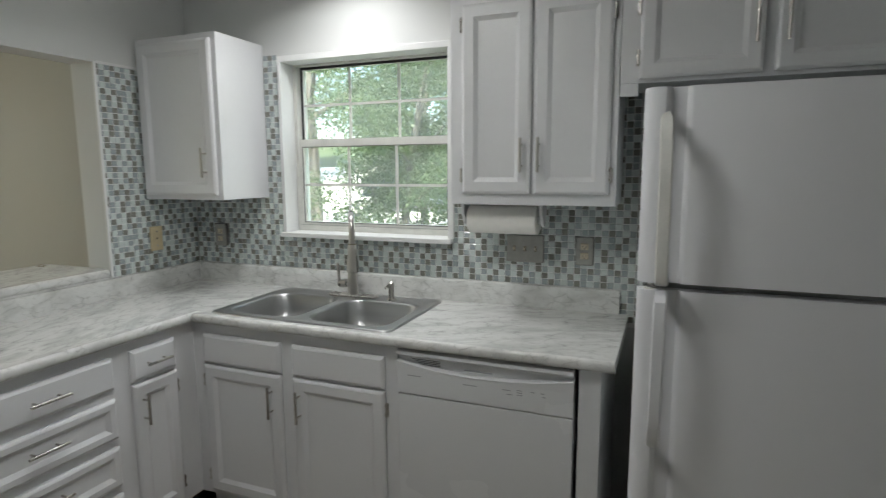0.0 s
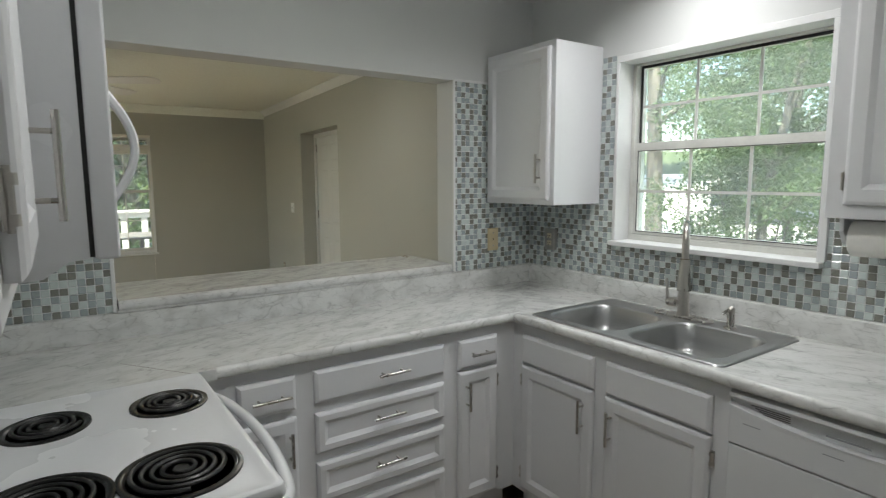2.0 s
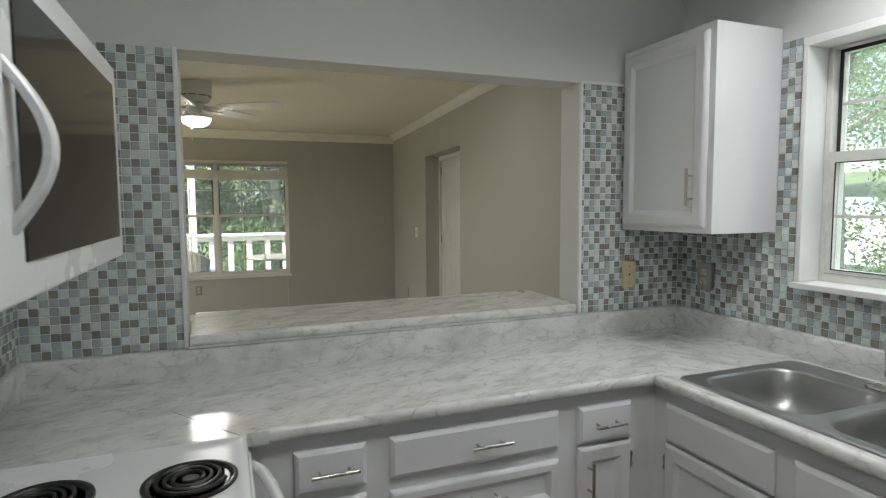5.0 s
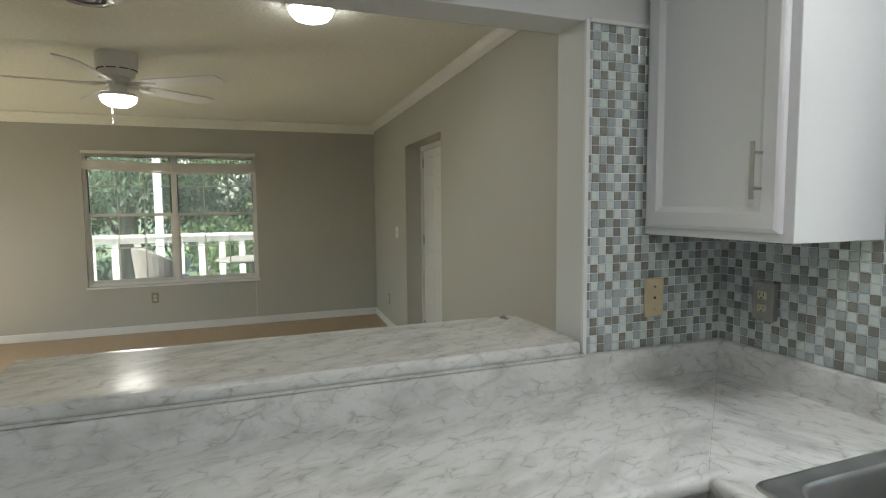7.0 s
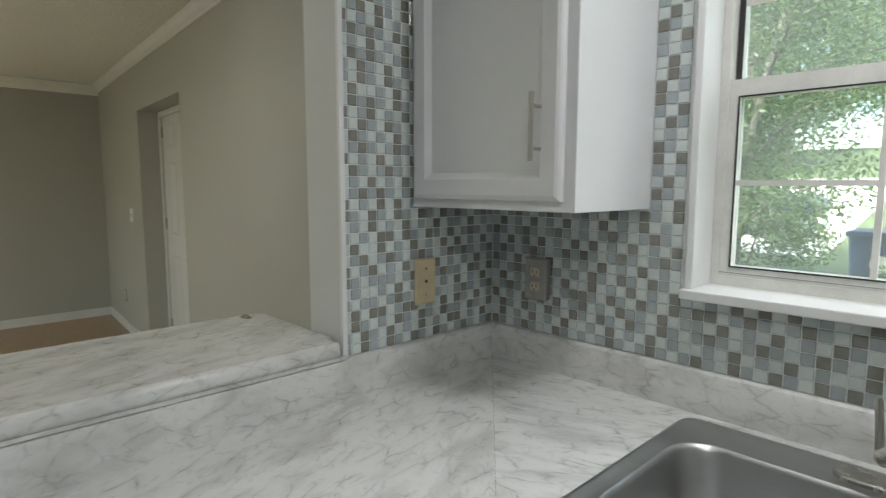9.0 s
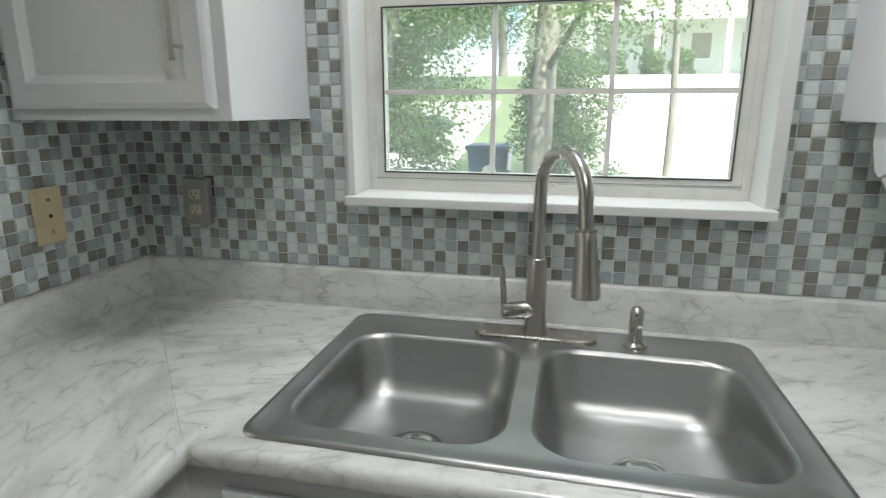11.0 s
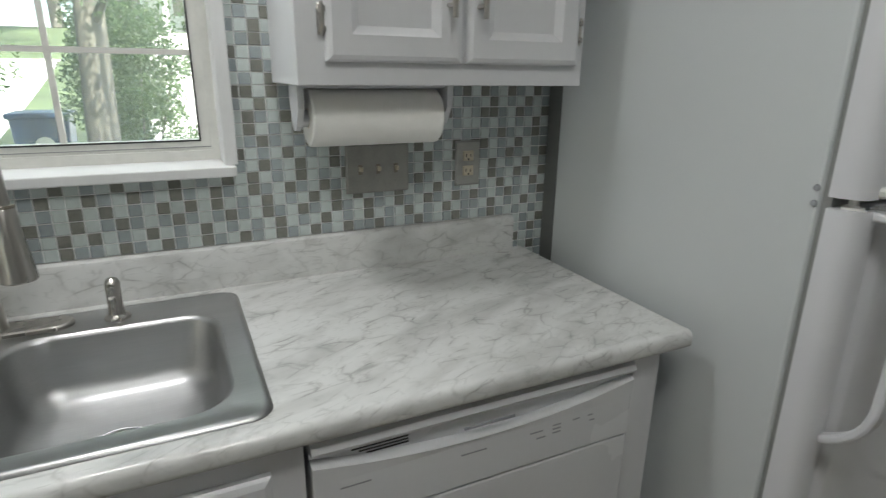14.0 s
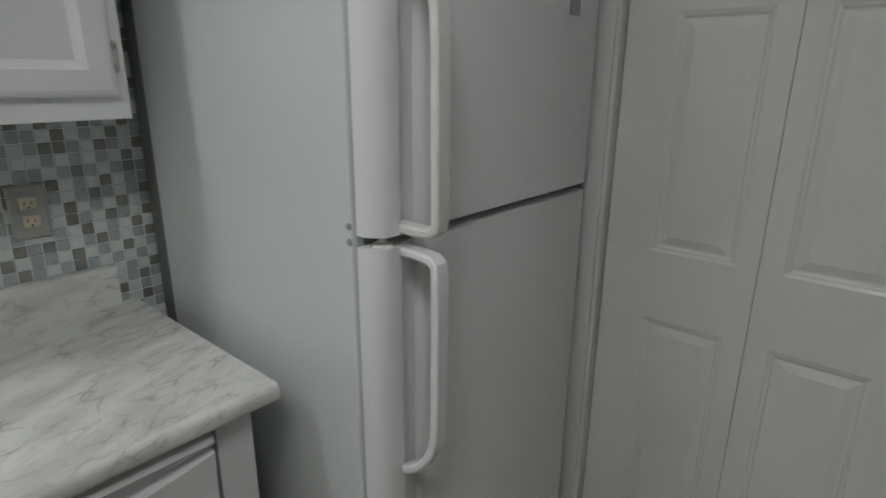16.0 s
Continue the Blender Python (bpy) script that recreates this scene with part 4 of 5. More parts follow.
win = thing("window_1", "white vinyl single-hung window with grille", "window", kind="structure")
part("frame", wall_with_holes(bmesh.new(), "y", YN + 0.085, YN + 0.17, WX0 + 0.018, WX1 - 0.018, WZ0, WZ1 - 0.018, [(WX0 + 0.036, WX1 - 0.036, WZ0 + 0.022, WZ1 - 0.026)]), VINYL, win)
sash(win, WX0 + 0.034, WX1 - 0.034, YN + 0.122, YN + 0.150, 1.632, WZ1 - 0.024, (0.016, 0.016, 0.020, 0.014), 3, 2, True)
sash(win, WX0 + 0.034, WX1 - 0.034, YN + 0.090, YN + 0.118, WZ0 + 0.016, 1.660, (0.026, 0.026, 0.030, 0.040), 3, 2, True, 0.0035)
for z in (WZ0 + 0.0165, WZ0 + 0.0285):
    part("groove", box(bmesh.new(), WX0 + 0.036, WX1 - 0.036, YN + 0.0885, YN + 0.0898, z, z + 0.0022), RUBBER, win)
for x0, x1 in ((WX0 + 0.001, WX0 + 0.018), (WX1 - 0.018, WX1 + 0.010)):
    part("jamb_liner", box(bmesh.new(), x0, x1, YN - 0.018, YN + 0.085, WZ0, WZ1 - 0.018, 0.002), TRIM, win)
part("head_liner", box(bmesh.new(), WX0 + 0.001, WX1 + 0.010, YN - 0.018, YN + 0.17, WZ1 - 0.018, WZ1 + 0.010, 0.002), TRIM, win)
part("sill", box(bmesh.new(), WX0 - 0.001, WX1 + 0.004, YN - 0.044, YN + 0.17, WZ0 - 0.022, WZ0, 0.003), TRIM, win)
part("latch", box(bmesh.new(), -0.75, -0.69, YN + 0.082, YN + 0.090, WZ0 + 0.020, WZ0 + 0.028, 0.002), VINYL, win)

# living-room window: local frame turned so that y runs outwards (-x)
LM = pose(LX0, 0, 0, 0, 0, 90)
win = thing("window_2", "white double-hung twin window below raised blinds", "window", LM, kind="structure")
wx0, wx1, wz0, wz1 = LW
mid = (wx0 + wx1) / 2
part("frame", wall_with_holes(bmesh.new(), "y", 0.03, 0.11, wx0, wx1, wz0, wz1, [(wx0 + 0.028, mid - 0.026, wz0 + 0.030, wz1 - 0.04), (mid + 0.026, wx1 - 0.028, wz0 + 0.030, wz1 - 0.04)]), TRIM, win)
for a, b in ((wx0 + 0.024, mid - 0.022), (mid + 0.022, wx1 - 0.024)):
    sash(win, a, b, 0.072, 0.096, 1.345, wz1 - 0.036, (0.022, 0.022, 0.02, 0.03), 3, 2, True)
    sash(win, a, b, 0.042, 0.066, wz0 + 0.026, 1.375, (0.026, 0.026, 0.04, 0.032), 3, 2)
part("sill", box(bmesh.new(), wx0 - 0.012, wx1 + 0.012, -0.030, 0.03, wz0 - 0.022, wz0, 0.003), TRIM, win)
for k, (a, b) in enumerate(((wx0 + 0.004, mid - 0.003), (mid + 0.003, wx1 - 0.004))):
    bl = thing("window_blind", "white slatted blind pulled up under the head", "blind", LM)
    part("head_rail", box(bmesh.new(), a, b, -0.028, 0.024, wz1 - 0.036, wz1 - 0.002, 0.002), BLIND, bl)
    u0, u1 = (0.0, 1.0) if k == 0 else (1.0, 0.75)

    def strip_at(top, fall, thick):
        """A slat that hangs lower towards the middle of the window."""
        bm = bmesh.new()
        vs = ring(bm, [(a + 0.004, -0.026, wz1 - top - fall * u0 - thick), (b - 0.004, -0.026, wz1 - top - fall * u1 - thick), (b - 0.004, 0.024, wz1 - top - fall * u1 - thick), (a + 0.004, 0.024, wz1 - top - fall * u0 - thick)])
        vt = ring(bm, [(v.co.x, v.co.y, v.co.z + thick) for v in vs])
        bridge(bm, vs, vt)
        bm.faces.new(vt)
        bm.faces.new(vs[::-1])
        return bm

    for j in range(2):
        part("slat", strip_at(0.052 + 0.008 * j, 0.012 + 0.012 * j, 0.002), BLIND, bl)
    for j in range(9):
        part("slat", strip_at(0.098 + 0.0088 * j, 0.030 + 0.002 * j, 0.0075), BLIND, bl)
    bm = strip_at(0.178, 0.049, 0.020)
    part("bottom_rail", bm, BLIND, bl)
    if k:
        part("cord", tube(bmesh.new(), [(b - 0.035, -0.036, wz1 - 0.03), (b - 0.037, -0.036, wz1 - 1.2), (b - 0.034, -0.036, 0.12)], 0.0022, 6), BLIND, bl)

# unseen window, added in the living-room south wall to let in more daylight
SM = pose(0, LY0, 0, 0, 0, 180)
win = thing("added_window", "unseen white framed window added to brighten the living room", "window", SM, kind="structure")
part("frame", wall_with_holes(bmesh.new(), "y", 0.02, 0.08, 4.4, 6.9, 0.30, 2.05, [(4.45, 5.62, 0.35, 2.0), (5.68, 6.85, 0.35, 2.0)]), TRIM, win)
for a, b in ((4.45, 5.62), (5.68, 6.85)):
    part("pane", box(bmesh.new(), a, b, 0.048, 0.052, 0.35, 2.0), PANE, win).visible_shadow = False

# ---- closet bifold ----
def bifold_leaf(y1, flip):
    w = 0.3545
    leaf = thing("bifold_door", "white moulded six-panel bifold closet door, closed", "door", pose(XE + 0.030, y1, 0, 0, 0, -90), "closet bifold leaves")
    holes = ((0.25, 0.868), (1.045, 1.592), (1.672, 1.90))
    a, b = (0.114, w - 0.047) if flip else (0.047, w - 0.114)
    part("slab", box(bmesh.new(), 0.0003, w - 0.0003, 0.004, 0.03, 0.015, 2.035), TRIM, leaf)
    skin = bmesh.new()
    z = 0.015
    for z0, z1 in holes:
        box(skin, 0.0003, w - 0.0003, -0.008, 0.004, z, z0)
        box(skin, 0.0003, a, -0.008, 0.004, z0, z1)
        box(skin, b, w - 0.0003, -0.008, 0.004, z0, z1)
        z = z1
    box(skin, 0.0003, w - 0.0003, -0.008, 0.004, z, 2.035)
    part("stiles", skin, TRIM, leaf)
    for z0, z1 in holes:
        part("panel", stepped(bmesh.new(), a, b, z0, z1, 0.004, ((0, 0.012), (0.006, 0.0085), (0.010, 0.008), (0.016, 0.003), (0.020, 0.003), (0.040, 0.0095), (0.044, 0.0095)), False), TRIM, leaf)
    return leaf


for k in range(4):
    bifold_leaf(BF1 - 0.008 - 0.3555 * k, k % 2 == 0)
jamb = bmesh.new()
box(jamb, XE - 0.002, XE + 0.10, BF1 - 0.002, BF1 + 0.02, 0, 2.07)
box(jamb, XE - 0.014, XE - 0.002, BF1 + 0.006, BF1 + 0.062, 0, 2.11, 0.003)
structure("trim_closet", "white painted door casing", "trim", jamb, TRIM)

# ---- pass-through trim ----
bm = bmesh.new()
box(bm, XW, XW + 0.010, OY1 - 0.002, OY1 + 0.012, OZ0 + 0.004, OZ1 + 0.004, 0.002)
box(bm, XW, XW + 0.010, OY1 + 0.012, 2.4635, OZ1 - 0.004, OZ1 + 0.008, 0.002)
box(bm, XW, XW + 0.010, OY0 - 0.012, OY0 + 0.002, OZ0 + 0.004, OZ1 + 0.004, 0.002)
structure("trim_pass_through", "narrow white tile edge trim", "trim", bm, TRIM)

# ---- living room ----
door = thing("door_1", "white six-panel door, closed, in a recess", "door", LNORTH @ pose(DOOR0 + 0.001, 0.164, 0), kind="structure")
part("slab", box(bmesh.new(), 0.0, DOOR1 - DOOR0 - 0.002, 0.010, 0.045, LFLOOR, DOORZ - 0.001), WALLPAINT, door)
part("frame", box(bmesh.new(), 0.0, 0.045, -0.012, 0.0095, LFLOOR, DOORZ - 0.05, 0.003), WALLPAINT, door)
part("frame", box(bmesh.new(), 0.0, DOOR1 - DOOR0 - 0.002, -0.012, 0.0095, DOORZ - 0.048, DOORZ - 0.002, 0.003), WALLPAINT, door)
for x0, x1 in ((0.16, 0.40), (0.50, 0.74)):
    for z0, z1 in ((0.2, 0.85), (1.0, 1.6), (1.7, 1.9)):
        part("panel", stepped(bmesh.new(), x0, x1, z0, z1, 0.011, ((0, 0), (0.012, 0.006), (0.03, 0.006), (0.035, 0.003))), WALLPAINT, door)
for z in (0.25, 1.1, 1.85):
    part("hinge", tube(bmesh.new(), [(0.052, 0.004, z - 0.045), (0.052, 0.004, z + 0.045)], 0.007, 8), CHROME, door)
structure("wall_recess_back", "painted back of the doorway recess", "wall", box(bmesh.new(), 1.5, 3.2, 0.21, 0.30, -0.12, 2.4), TAUPE).matrix_basis = LNORTH

outlet("outlet", "aged metal outlet plate on taupe wall", pose(LX0, 0.492, 0.420, 0, 0, 90), 0.072, 0.118, [("duplex", 0)], PLATEGREY, IVORY)
outlet("outlet", "aged metal outlet plate low on taupe wall", LNORTH @ pose(0.826, 0, 0.369), 0.072, 0.118, [("duplex", 0)], PLATEGREY, IVORY)
outlet("light_switch", "white double switch plate beside the doorway", LNORTH @ pose(1.304, 0, 1.156), 0.115, 0.118, [("toggle", -0.023), ("toggle", 0.023)], TRIM, APPLIANCE)

fan = thing("ceiling_fan", "white five-blade ceiling fan with lit glass bowl", "ceiling fan", pose(-4.53, 0.655, 0))
part("motor_housing", lathe(bmesh.new(), ((0.122, LCEIL - 0.001), (0.124, LCEIL - 0.02), (0.120, LCEIL - 0.085), (0.108, LCEIL - 0.115), (0.098, LCEIL - 0.150), (0.07, LCEIL - 0.162)), 36), TRIM, fan, smooth=True)
for k in range(10):
    ang = radians(36 * k + 10)
    part("vent_slot", box(bmesh.new(), -0.026, 0.026, -0.004, 0.004, -0.003, 0.003, 0.001), DARK, fan, m=Matrix.Rotation(ang, 4, "Z") @ pose(0, -0.111, LCEIL - 0.106))
part("neck", lathe(bmesh.new(), ((0.07, LCEIL - 0.162), (0.066, LCEIL - 0.185), (0.052, LCEIL - 0.20), (0.050, LCEIL - 0.235), (0.056, LCEIL - 0.246)), 28), TRIM, fan, smooth=True)
part("light_collar", lathe(bmesh.new(), ((0.056, LCEIL - 0.246), (0.104, LCEIL - 0.252), (0.112, LCEIL - 0.262), (0.108, LCEIL - 0.272)), 36), TRIM, fan, smooth=True)
part("glass_bowl", lathe(bmesh.new(), ((0.106, LCEIL - 0.270), (0.104, LCEIL - 0.288), (0.088, LCEIL - 0.312), (0.058, LCEIL - 0.330), (0.002, LCEIL - 0.338)), 36), LAMPGLASS, fan, "lit frosted glass bowl", True)
part("pull_chain", tube(bmesh.new(), [(0.06, -0.03, LCEIL - 0.262), (0.062, -0.03, LCEIL - 0.42)], 0.0012, 6), BLIND, fan)
part("pull_knob", tube(bmesh.new(), [(0.062, -0.03, LCEIL - 0.42), (0.062, -0.03, LCEIL - 0.444)], [0.003, 0.0045], 8), BLIND, fan)
for k in range(5):
    ang = radians(72 * k + 60)
    m = Matrix.Rotation(ang, 4, "Z")
    bm = bmesh.new()
    tube(bm, [(0.07, 0.0, LCEIL - 0.19), (0.13, 0.025, LCEIL - 0.195), (0.20, 0.0, LCEIL - 0.198), (0.26, 0.0, LCEIL - 0.198)], 0.009, 8)
    tube(bm, [(0.07, 0.0, LCEIL - 0.19), (0.13, -0.025, LCEIL - 0.195), (0.20, 0.0, LCEIL - 0.198)], 0.009, 8)
    part("blade_iron", bm, TRIM, fan, m=m)
    bm = bmesh.new()
    outline = [(0.19, -0.045), (0.22, -0.056), (0.66, -0.066), (0.705, -0.055), (0.72, -0.025), (0.72, 0.025), (0.705, 0.055), (0.66, 0.066), (0.22, 0.056), (0.19, 0.045)]
    lo_, hi_ = [], []
    for x, y in outline:
        lo_.append(bm.verts.new((x, y, LCEIL - 0.196 - y * 0.21)))
        hi_.append(bm.verts.new((x, y, LCEIL - 0.189 - y * 0.21)))
    bridge(bm, lo_, hi_)
    bm.faces.new(lo_[::-1])
    bm.faces.new(hi_)
    part("blade", bm, TRIM, fan, m=m)

lamp = thing("ceiling_light", "lit flush-mount frosted dome ceiling light", "ceiling light", pose(-3.22, 1.69, 0))
part("base", lathe(bmesh.new(), ((0.120, LCEIL - 0.001), (0.122, LCEIL - 0.018), (0.11, LCEIL - 0.024)), 36), TRIM, lamp, smooth=True)
part("dome", lathe(bmesh.new(), ((0.108, LCEIL - 0.023), (0.10, LCEIL - 0.045), (0.08, LCEIL - 0.066), (0.04, LCEIL - 0.080), (0.002, LCEIL - 0.084)), 36), DOMEGLASS, lamp, "lit frosted glass dome", True)
lamp = thing("ceiling_light", "lit flush-mount frosted dome in the kitchen", "ceiling light", pose(-0.28, 1.30, 0))
part("base", lathe(bmesh.new(), ((0.150, CEIL - 0.001), (0.152, CEIL - 0.018), (0.14, CEIL - 0.024)), 36), TRIM, lamp, smooth=True)
part("dome", lathe(bmesh.new(), ((0.208, CEIL - 0.023), (0.20, CEIL - 0.05), (0.16, CEIL - 0.075), (0.08, CEIL - 0.09), (0.002, CEIL - 0.095)), 36), KITCHENGLASS, lamp, "lit frosted glass dome", True)
vent = thing("ceiling_vent", "round white louvred ceiling vent", "vent", pose(-3.40, 0.72, LCEIL))
part("rim", lathe(bmesh.new(), ((0.16, -0.001), (0.16, -0.008), (0.14, -0.018), (0.125, -0.014)), 32), TRIM, vent, smooth=True)
for r in (0.115, 0.085, 0.055):
    part("louvre", lathe(bmesh.new(), ((r, -0.002), (r + 0.006, -0.024), (r - 0.012, -0.030), (r - 0.012, -0.026)), 32), TRIM, vent, smooth=True)
part("centre_cap", lathe(bmesh.new(), ((0.03, -0.002), (0.03, -0.028), (0.002, -0.034)), 24), TRIM, vent)

# ---- outdoors ----
GRASS = mat("lawn_grass", (0.085, 0.115, 0.055), 0.9, 0, 0.3, 1.2, 0.05, 30)
CONCRETE = mat("pale_concrete", (0.70, 0.69, 0.66), 0.8, 0, 0.1, 0.8, 0.01, 20)
BARK = mat("grey_brown_bark", (0.16, 0.145, 0.125), 0.85, 0, 0.3, 6, 0.05, 25, (1, 1, 0.25))
LEAF = leafy("tree_leaf", (0.075, 0.115, 0.055), (0.27, 0.38, 0.17))
LEAF_B = leafy("blue_green_needles", (0.10, 0.15, 0.10), (0.16, 0.24, 0.14))
DECK = mat("weathered_deck_board", (0.34, 0.30, 0.26), 0.7, 0, 0.12, 4, 0.01, 40, (1, 8, 1))
RAILING = mat("white_porch_paint", (0.78, 0.78, 0.76), 0.45, 0, 0.03, 5)
WICKER = mat("dark_grey_wicker", (0.17, 0.155, 0.145), 0.6, 0, 0.3, 60, 0.05, 90)
BLUE = mat("blue_plastic", (0.035, 0.07, 0.15), 0.4, 0, 0.1, 6)
CARPAINT = mat("blue_grey_car_paint", (0.05, 0.06, 0.085), 0.25, 0.2, 0.05, 3, coat=0.6)
SIDING = mat("pale_house_siding", (0.74, 0.73, 0.70), 0.6, 0, 0.04, 2, 0.01, 20, (1, 1, 6))
ROOFING = mat("grey_shingle", (0.16, 0.15, 0.15), 0.8, 0, 0.2, 4)

GZ = -0.45
RISE = [(-2500, GZ), (12.5, GZ), (20, 0.75), (33, 3.1), (60, 3.6), (2500, 3.6)]      # the land rises towards the house across the street


def land(y):
    for (y0, z0), (y1, z1) in zip(RISE, RISE[1:]):
        if y0 <= y <= y1:
            return z0 + (z1 - z0) * (y - y0) / (y1 - y0)


def sheet(x0, x1, y0, y1, lift, thick):
    """A strip of paving that follows the land."""
    ys = sorted({y0, y1, *(y for y, z in RISE if y0 < y < y1)})
    bm = bmesh.new()
    outline = [(y, land(y) + lift) for y in ys] + [(y, land(y) + lift - thick) for y in reversed(ys)]
    return extrude_profile(bm, outline, "x", x0, x1)


structure("ground", "mown green lawn rising into the distance", "ground", sheet(-2500, 2500, -2500, 2500, 0, 0.5), GRASS)
structure("pavement_driveway", "sunlit pale concrete driveway", "driveway", sheet(-14, -1.2, 10.4, 13.0, 0.02, 0.06), CONCRETE)
structure("pavement_path", "sunlit pale concrete parking pad", "driveway", sheet(0.15, 8.0, 8.3, 11.2, 0.02, 0.06), CONCRETE)
structure("pavement_apron", "sunlit pale concrete drive up the slope", "driveway", sheet(-0.8, 9.0, 12.6, 32.5, 0.02, 0.06), CONCRETE)
structure("road", "sunlit pale street", "road", sheet(-60, -3.5, 15.0, 25, 0.015, 0.06), CONCRETE)

rng = np.random.default_rng(7)


def leaves(name, clumps, count, size, material, parent, spread=1.0, droop=0.0):
    """A crown of many small leaves gathered in clumps (x, y, z, radius)."""
    c = np.array(clumps, float)
    pick = rng.choice(len(c), count, p=c[:, 3] ** 2 / (c[:, 3] ** 2).sum())
    d = rng.normal(size=(count, 3))
    d /= np.linalg.norm(d, axis=1)[:, None]
    place = c[pick, :3] + d * (c[pick, 3] * rng.random(count) ** 0.45 * spread)[:, None] * np.array((1, 1, 0.75))
    a = rng.normal(size=(count, 3))
    a /= np.linalg.norm(a, axis=1)[:, None]
    a[:, 2] -= droop
    b = np.cross(a, rng.normal(size=(count, 3)))
    b /= np.linalg.norm(b, axis=1)[:, None]
    s = (size * (0.6 + 0.8 * rng.random(count)))[:, None]
    corners = np.stack([place - a * s, place + b * s * 0.45, place + a * s, place - b * s * 0.45], 1).reshape(-1, 3)
    me = bpy.data.meshes.new(name)
    me.from_pydata(corners.tolist(), [], np.arange(4 * count).reshape(-1, 4).tolist())
    me.materials.append(material)
    ob = new(name, me)
    ob.parent = parent
    ob["kind"] = "stuff"
    return ob


def tree(label, x, y, height, radius, crown_from, count, size, material=LEAF, lean=0.0, trunk=0.16, droop=0.0):
    t = thing("tree", label, "tree", pose(x, y, land(y)))
    line = [Vector((lean * u * u + 0.08 * math.sin(5 * u + x), 0.06 * math.sin(4 * u + y), height * 0.9 * u)) for u in (k / 8 for k in range(9))]
    bm = bmesh.new()
    tube(bm, line, [trunk * (1.25 - 1.0 * u) for u in (k / 8 for k in range(9))], 10)
    part("trunk", bm, BARK, t, smooth=True)
    clumps = []
    for k in range(15):
        u = crown_from + (1 - crown_from) * (k + 0.5) / 15
        ang = 2.4 * k + x
        reach = radius * (0.55 + 0.45 * rng.random()) * (1.05 - 0.55 * (u - crown_from) / (1 - crown_from))
        root = line[min(8, int(u * 8))]
        end = Vector((root.x + reach * math.cos(ang), root.y + reach * math.sin(ang), height * u + 0.25 * reach))
        mid_ = (root + end) / 2 + Vector((0, 0, 0.12 * reach))
        part("limb", tube(bmesh.new(), [root, mid_, end], [trunk * 0.35, trunk * 0.2, trunk * 0.07], 6), BARK, t, smooth=True)
        for f, s in ((1.0, 0.42), (0.62, 0.36)):
            q = root.lerp(end, f)
            clumps.append((q.x, q.y, q.z, radius * s * (0.7 + 0.5 * rng.random())))
    leaves("crown", clumps, count, size, material, t, droop=droop)
    return t


# beyond the kitchen window
tree("tall leafy tree with grey trunk on the lawn", -1.05, 9.0, 10.0, 2.3, 0.25, 46000, 0.030, trunk=0.15)
tree("slender leaning leafy tree", -2.7, 7.4, 6.0, 1.5, 0.20, 36000, 0.026, lean=0.9, trunk=0.06)
tree("slender leafy tree beside the parking pad", 0.62, 10.2, 8.0, 1.9, 0.52, 20000, 0.030, trunk=0.055)
tree("broad leafy tree beyond the drive", -5.6, 9.4, 8.5, 2.6, 0.38, 34000, 0.034, trunk=0.14)
tree("low leafy tree by the drive", -3.3, 9.6, 6.0, 1.7, 0.30, 20000, 0.032, trunk=0.07)
for x, y, h in ((-7.5, 27, 9), (-11.5, 28, 10), (10, 18, 11), (15, 21, 11), (-14, 20, 12), (-4.5, 33, 9)):
    tree("broad leafy tree across the street", x, y, h, 3.8, 0.20, 16000, 0.10, trunk=0.22)


def shrub(label, x, y, r, count=4500, size=0.05, tall=1.0):
    t = thing("shrub", label, "shrub", pose(x, y, land(y)))
    bm = bmesh.new()
    for k in range(5):
        a = 1.26 * k
        tube(bm, [(0.05 * math.cos(a), 0.05 * math.sin(a), 0), (0.5 * r * math.cos(a), 0.5 * r * math.sin(a), 1.1 * r * tall)], [0.02, 0.008], 6)
    part("stems", bm, BARK, t)
    clumps = []
    for k in range(18):
        a, u, out = 2.4 * k, (k + 0.5) / 18, r * (0.35 + 0.60 * rng.random())
        out *= 1.0 - 0.55 * u
        clumps.append((out * math.cos(a), out * math.sin(a), 1.45 * r * tall * u + 0.1 * r, r * (0.26 + 0.20 * rng.random())))
    leaves("foliage", clumps, count, size, LEAF, t, spread=1.2)
    return t


shrub("large leafy shrub round the tree trunk", -0.80, 10.0, 1.05, 26000, 0.028, 1.6)
shrub("large leafy shrub by the window", -2.85, 7.6, 0.95, 26000, 0.026, 1.9)
shrub("leafy shrub beside the drive", -1.75, 7.9, 0.38, 3500, 0.026, 1.6)
for x, y in ((1.3, 33.4), (3.1, 33.4), (4.6, 33.4)):
    shrub("clipped green shrub before the porch", x, y, 0.75, 2500, 0.07)

bin_ = thing("wheeled_bin", "dark blue wheeled refuse bin on the drive", "bin", pose(-2.0, 11.2, GZ + 0.02))
bm = bmesh.new()
lv = [ring(bm, round_rect(-w, w, -w, w, 0.05, z)) for w, z in ((0.28, 0.02), (0.35, 1.16))]
bridge(bm, *lv)
bm.faces.new(lv[0][::-1])
bm.faces.new(lv[1])
part("body", bm, BLUE, bin_)
part("lid", box(bmesh.new(), -0.38, 0.38, -0.40, 0.38, 1.161, 1.24, 0.025), BLUE, bin_)
part("badge", lathe(bmesh.new(), ((0.12, 0), (0.12, 0.004), (0.02, 0.005)), 20, pose(0.03, -0.334, 0.80, 94)), RAILING, bin_, "white round sticker")
for x in (-0.22, 0.22):
    part("wheel", tube(bmesh.new(), [(x - 0.03, 0.27, 0.10), (x + 0.03, 0.27, 0.10)], 0.10, 16), DARK, bin_)

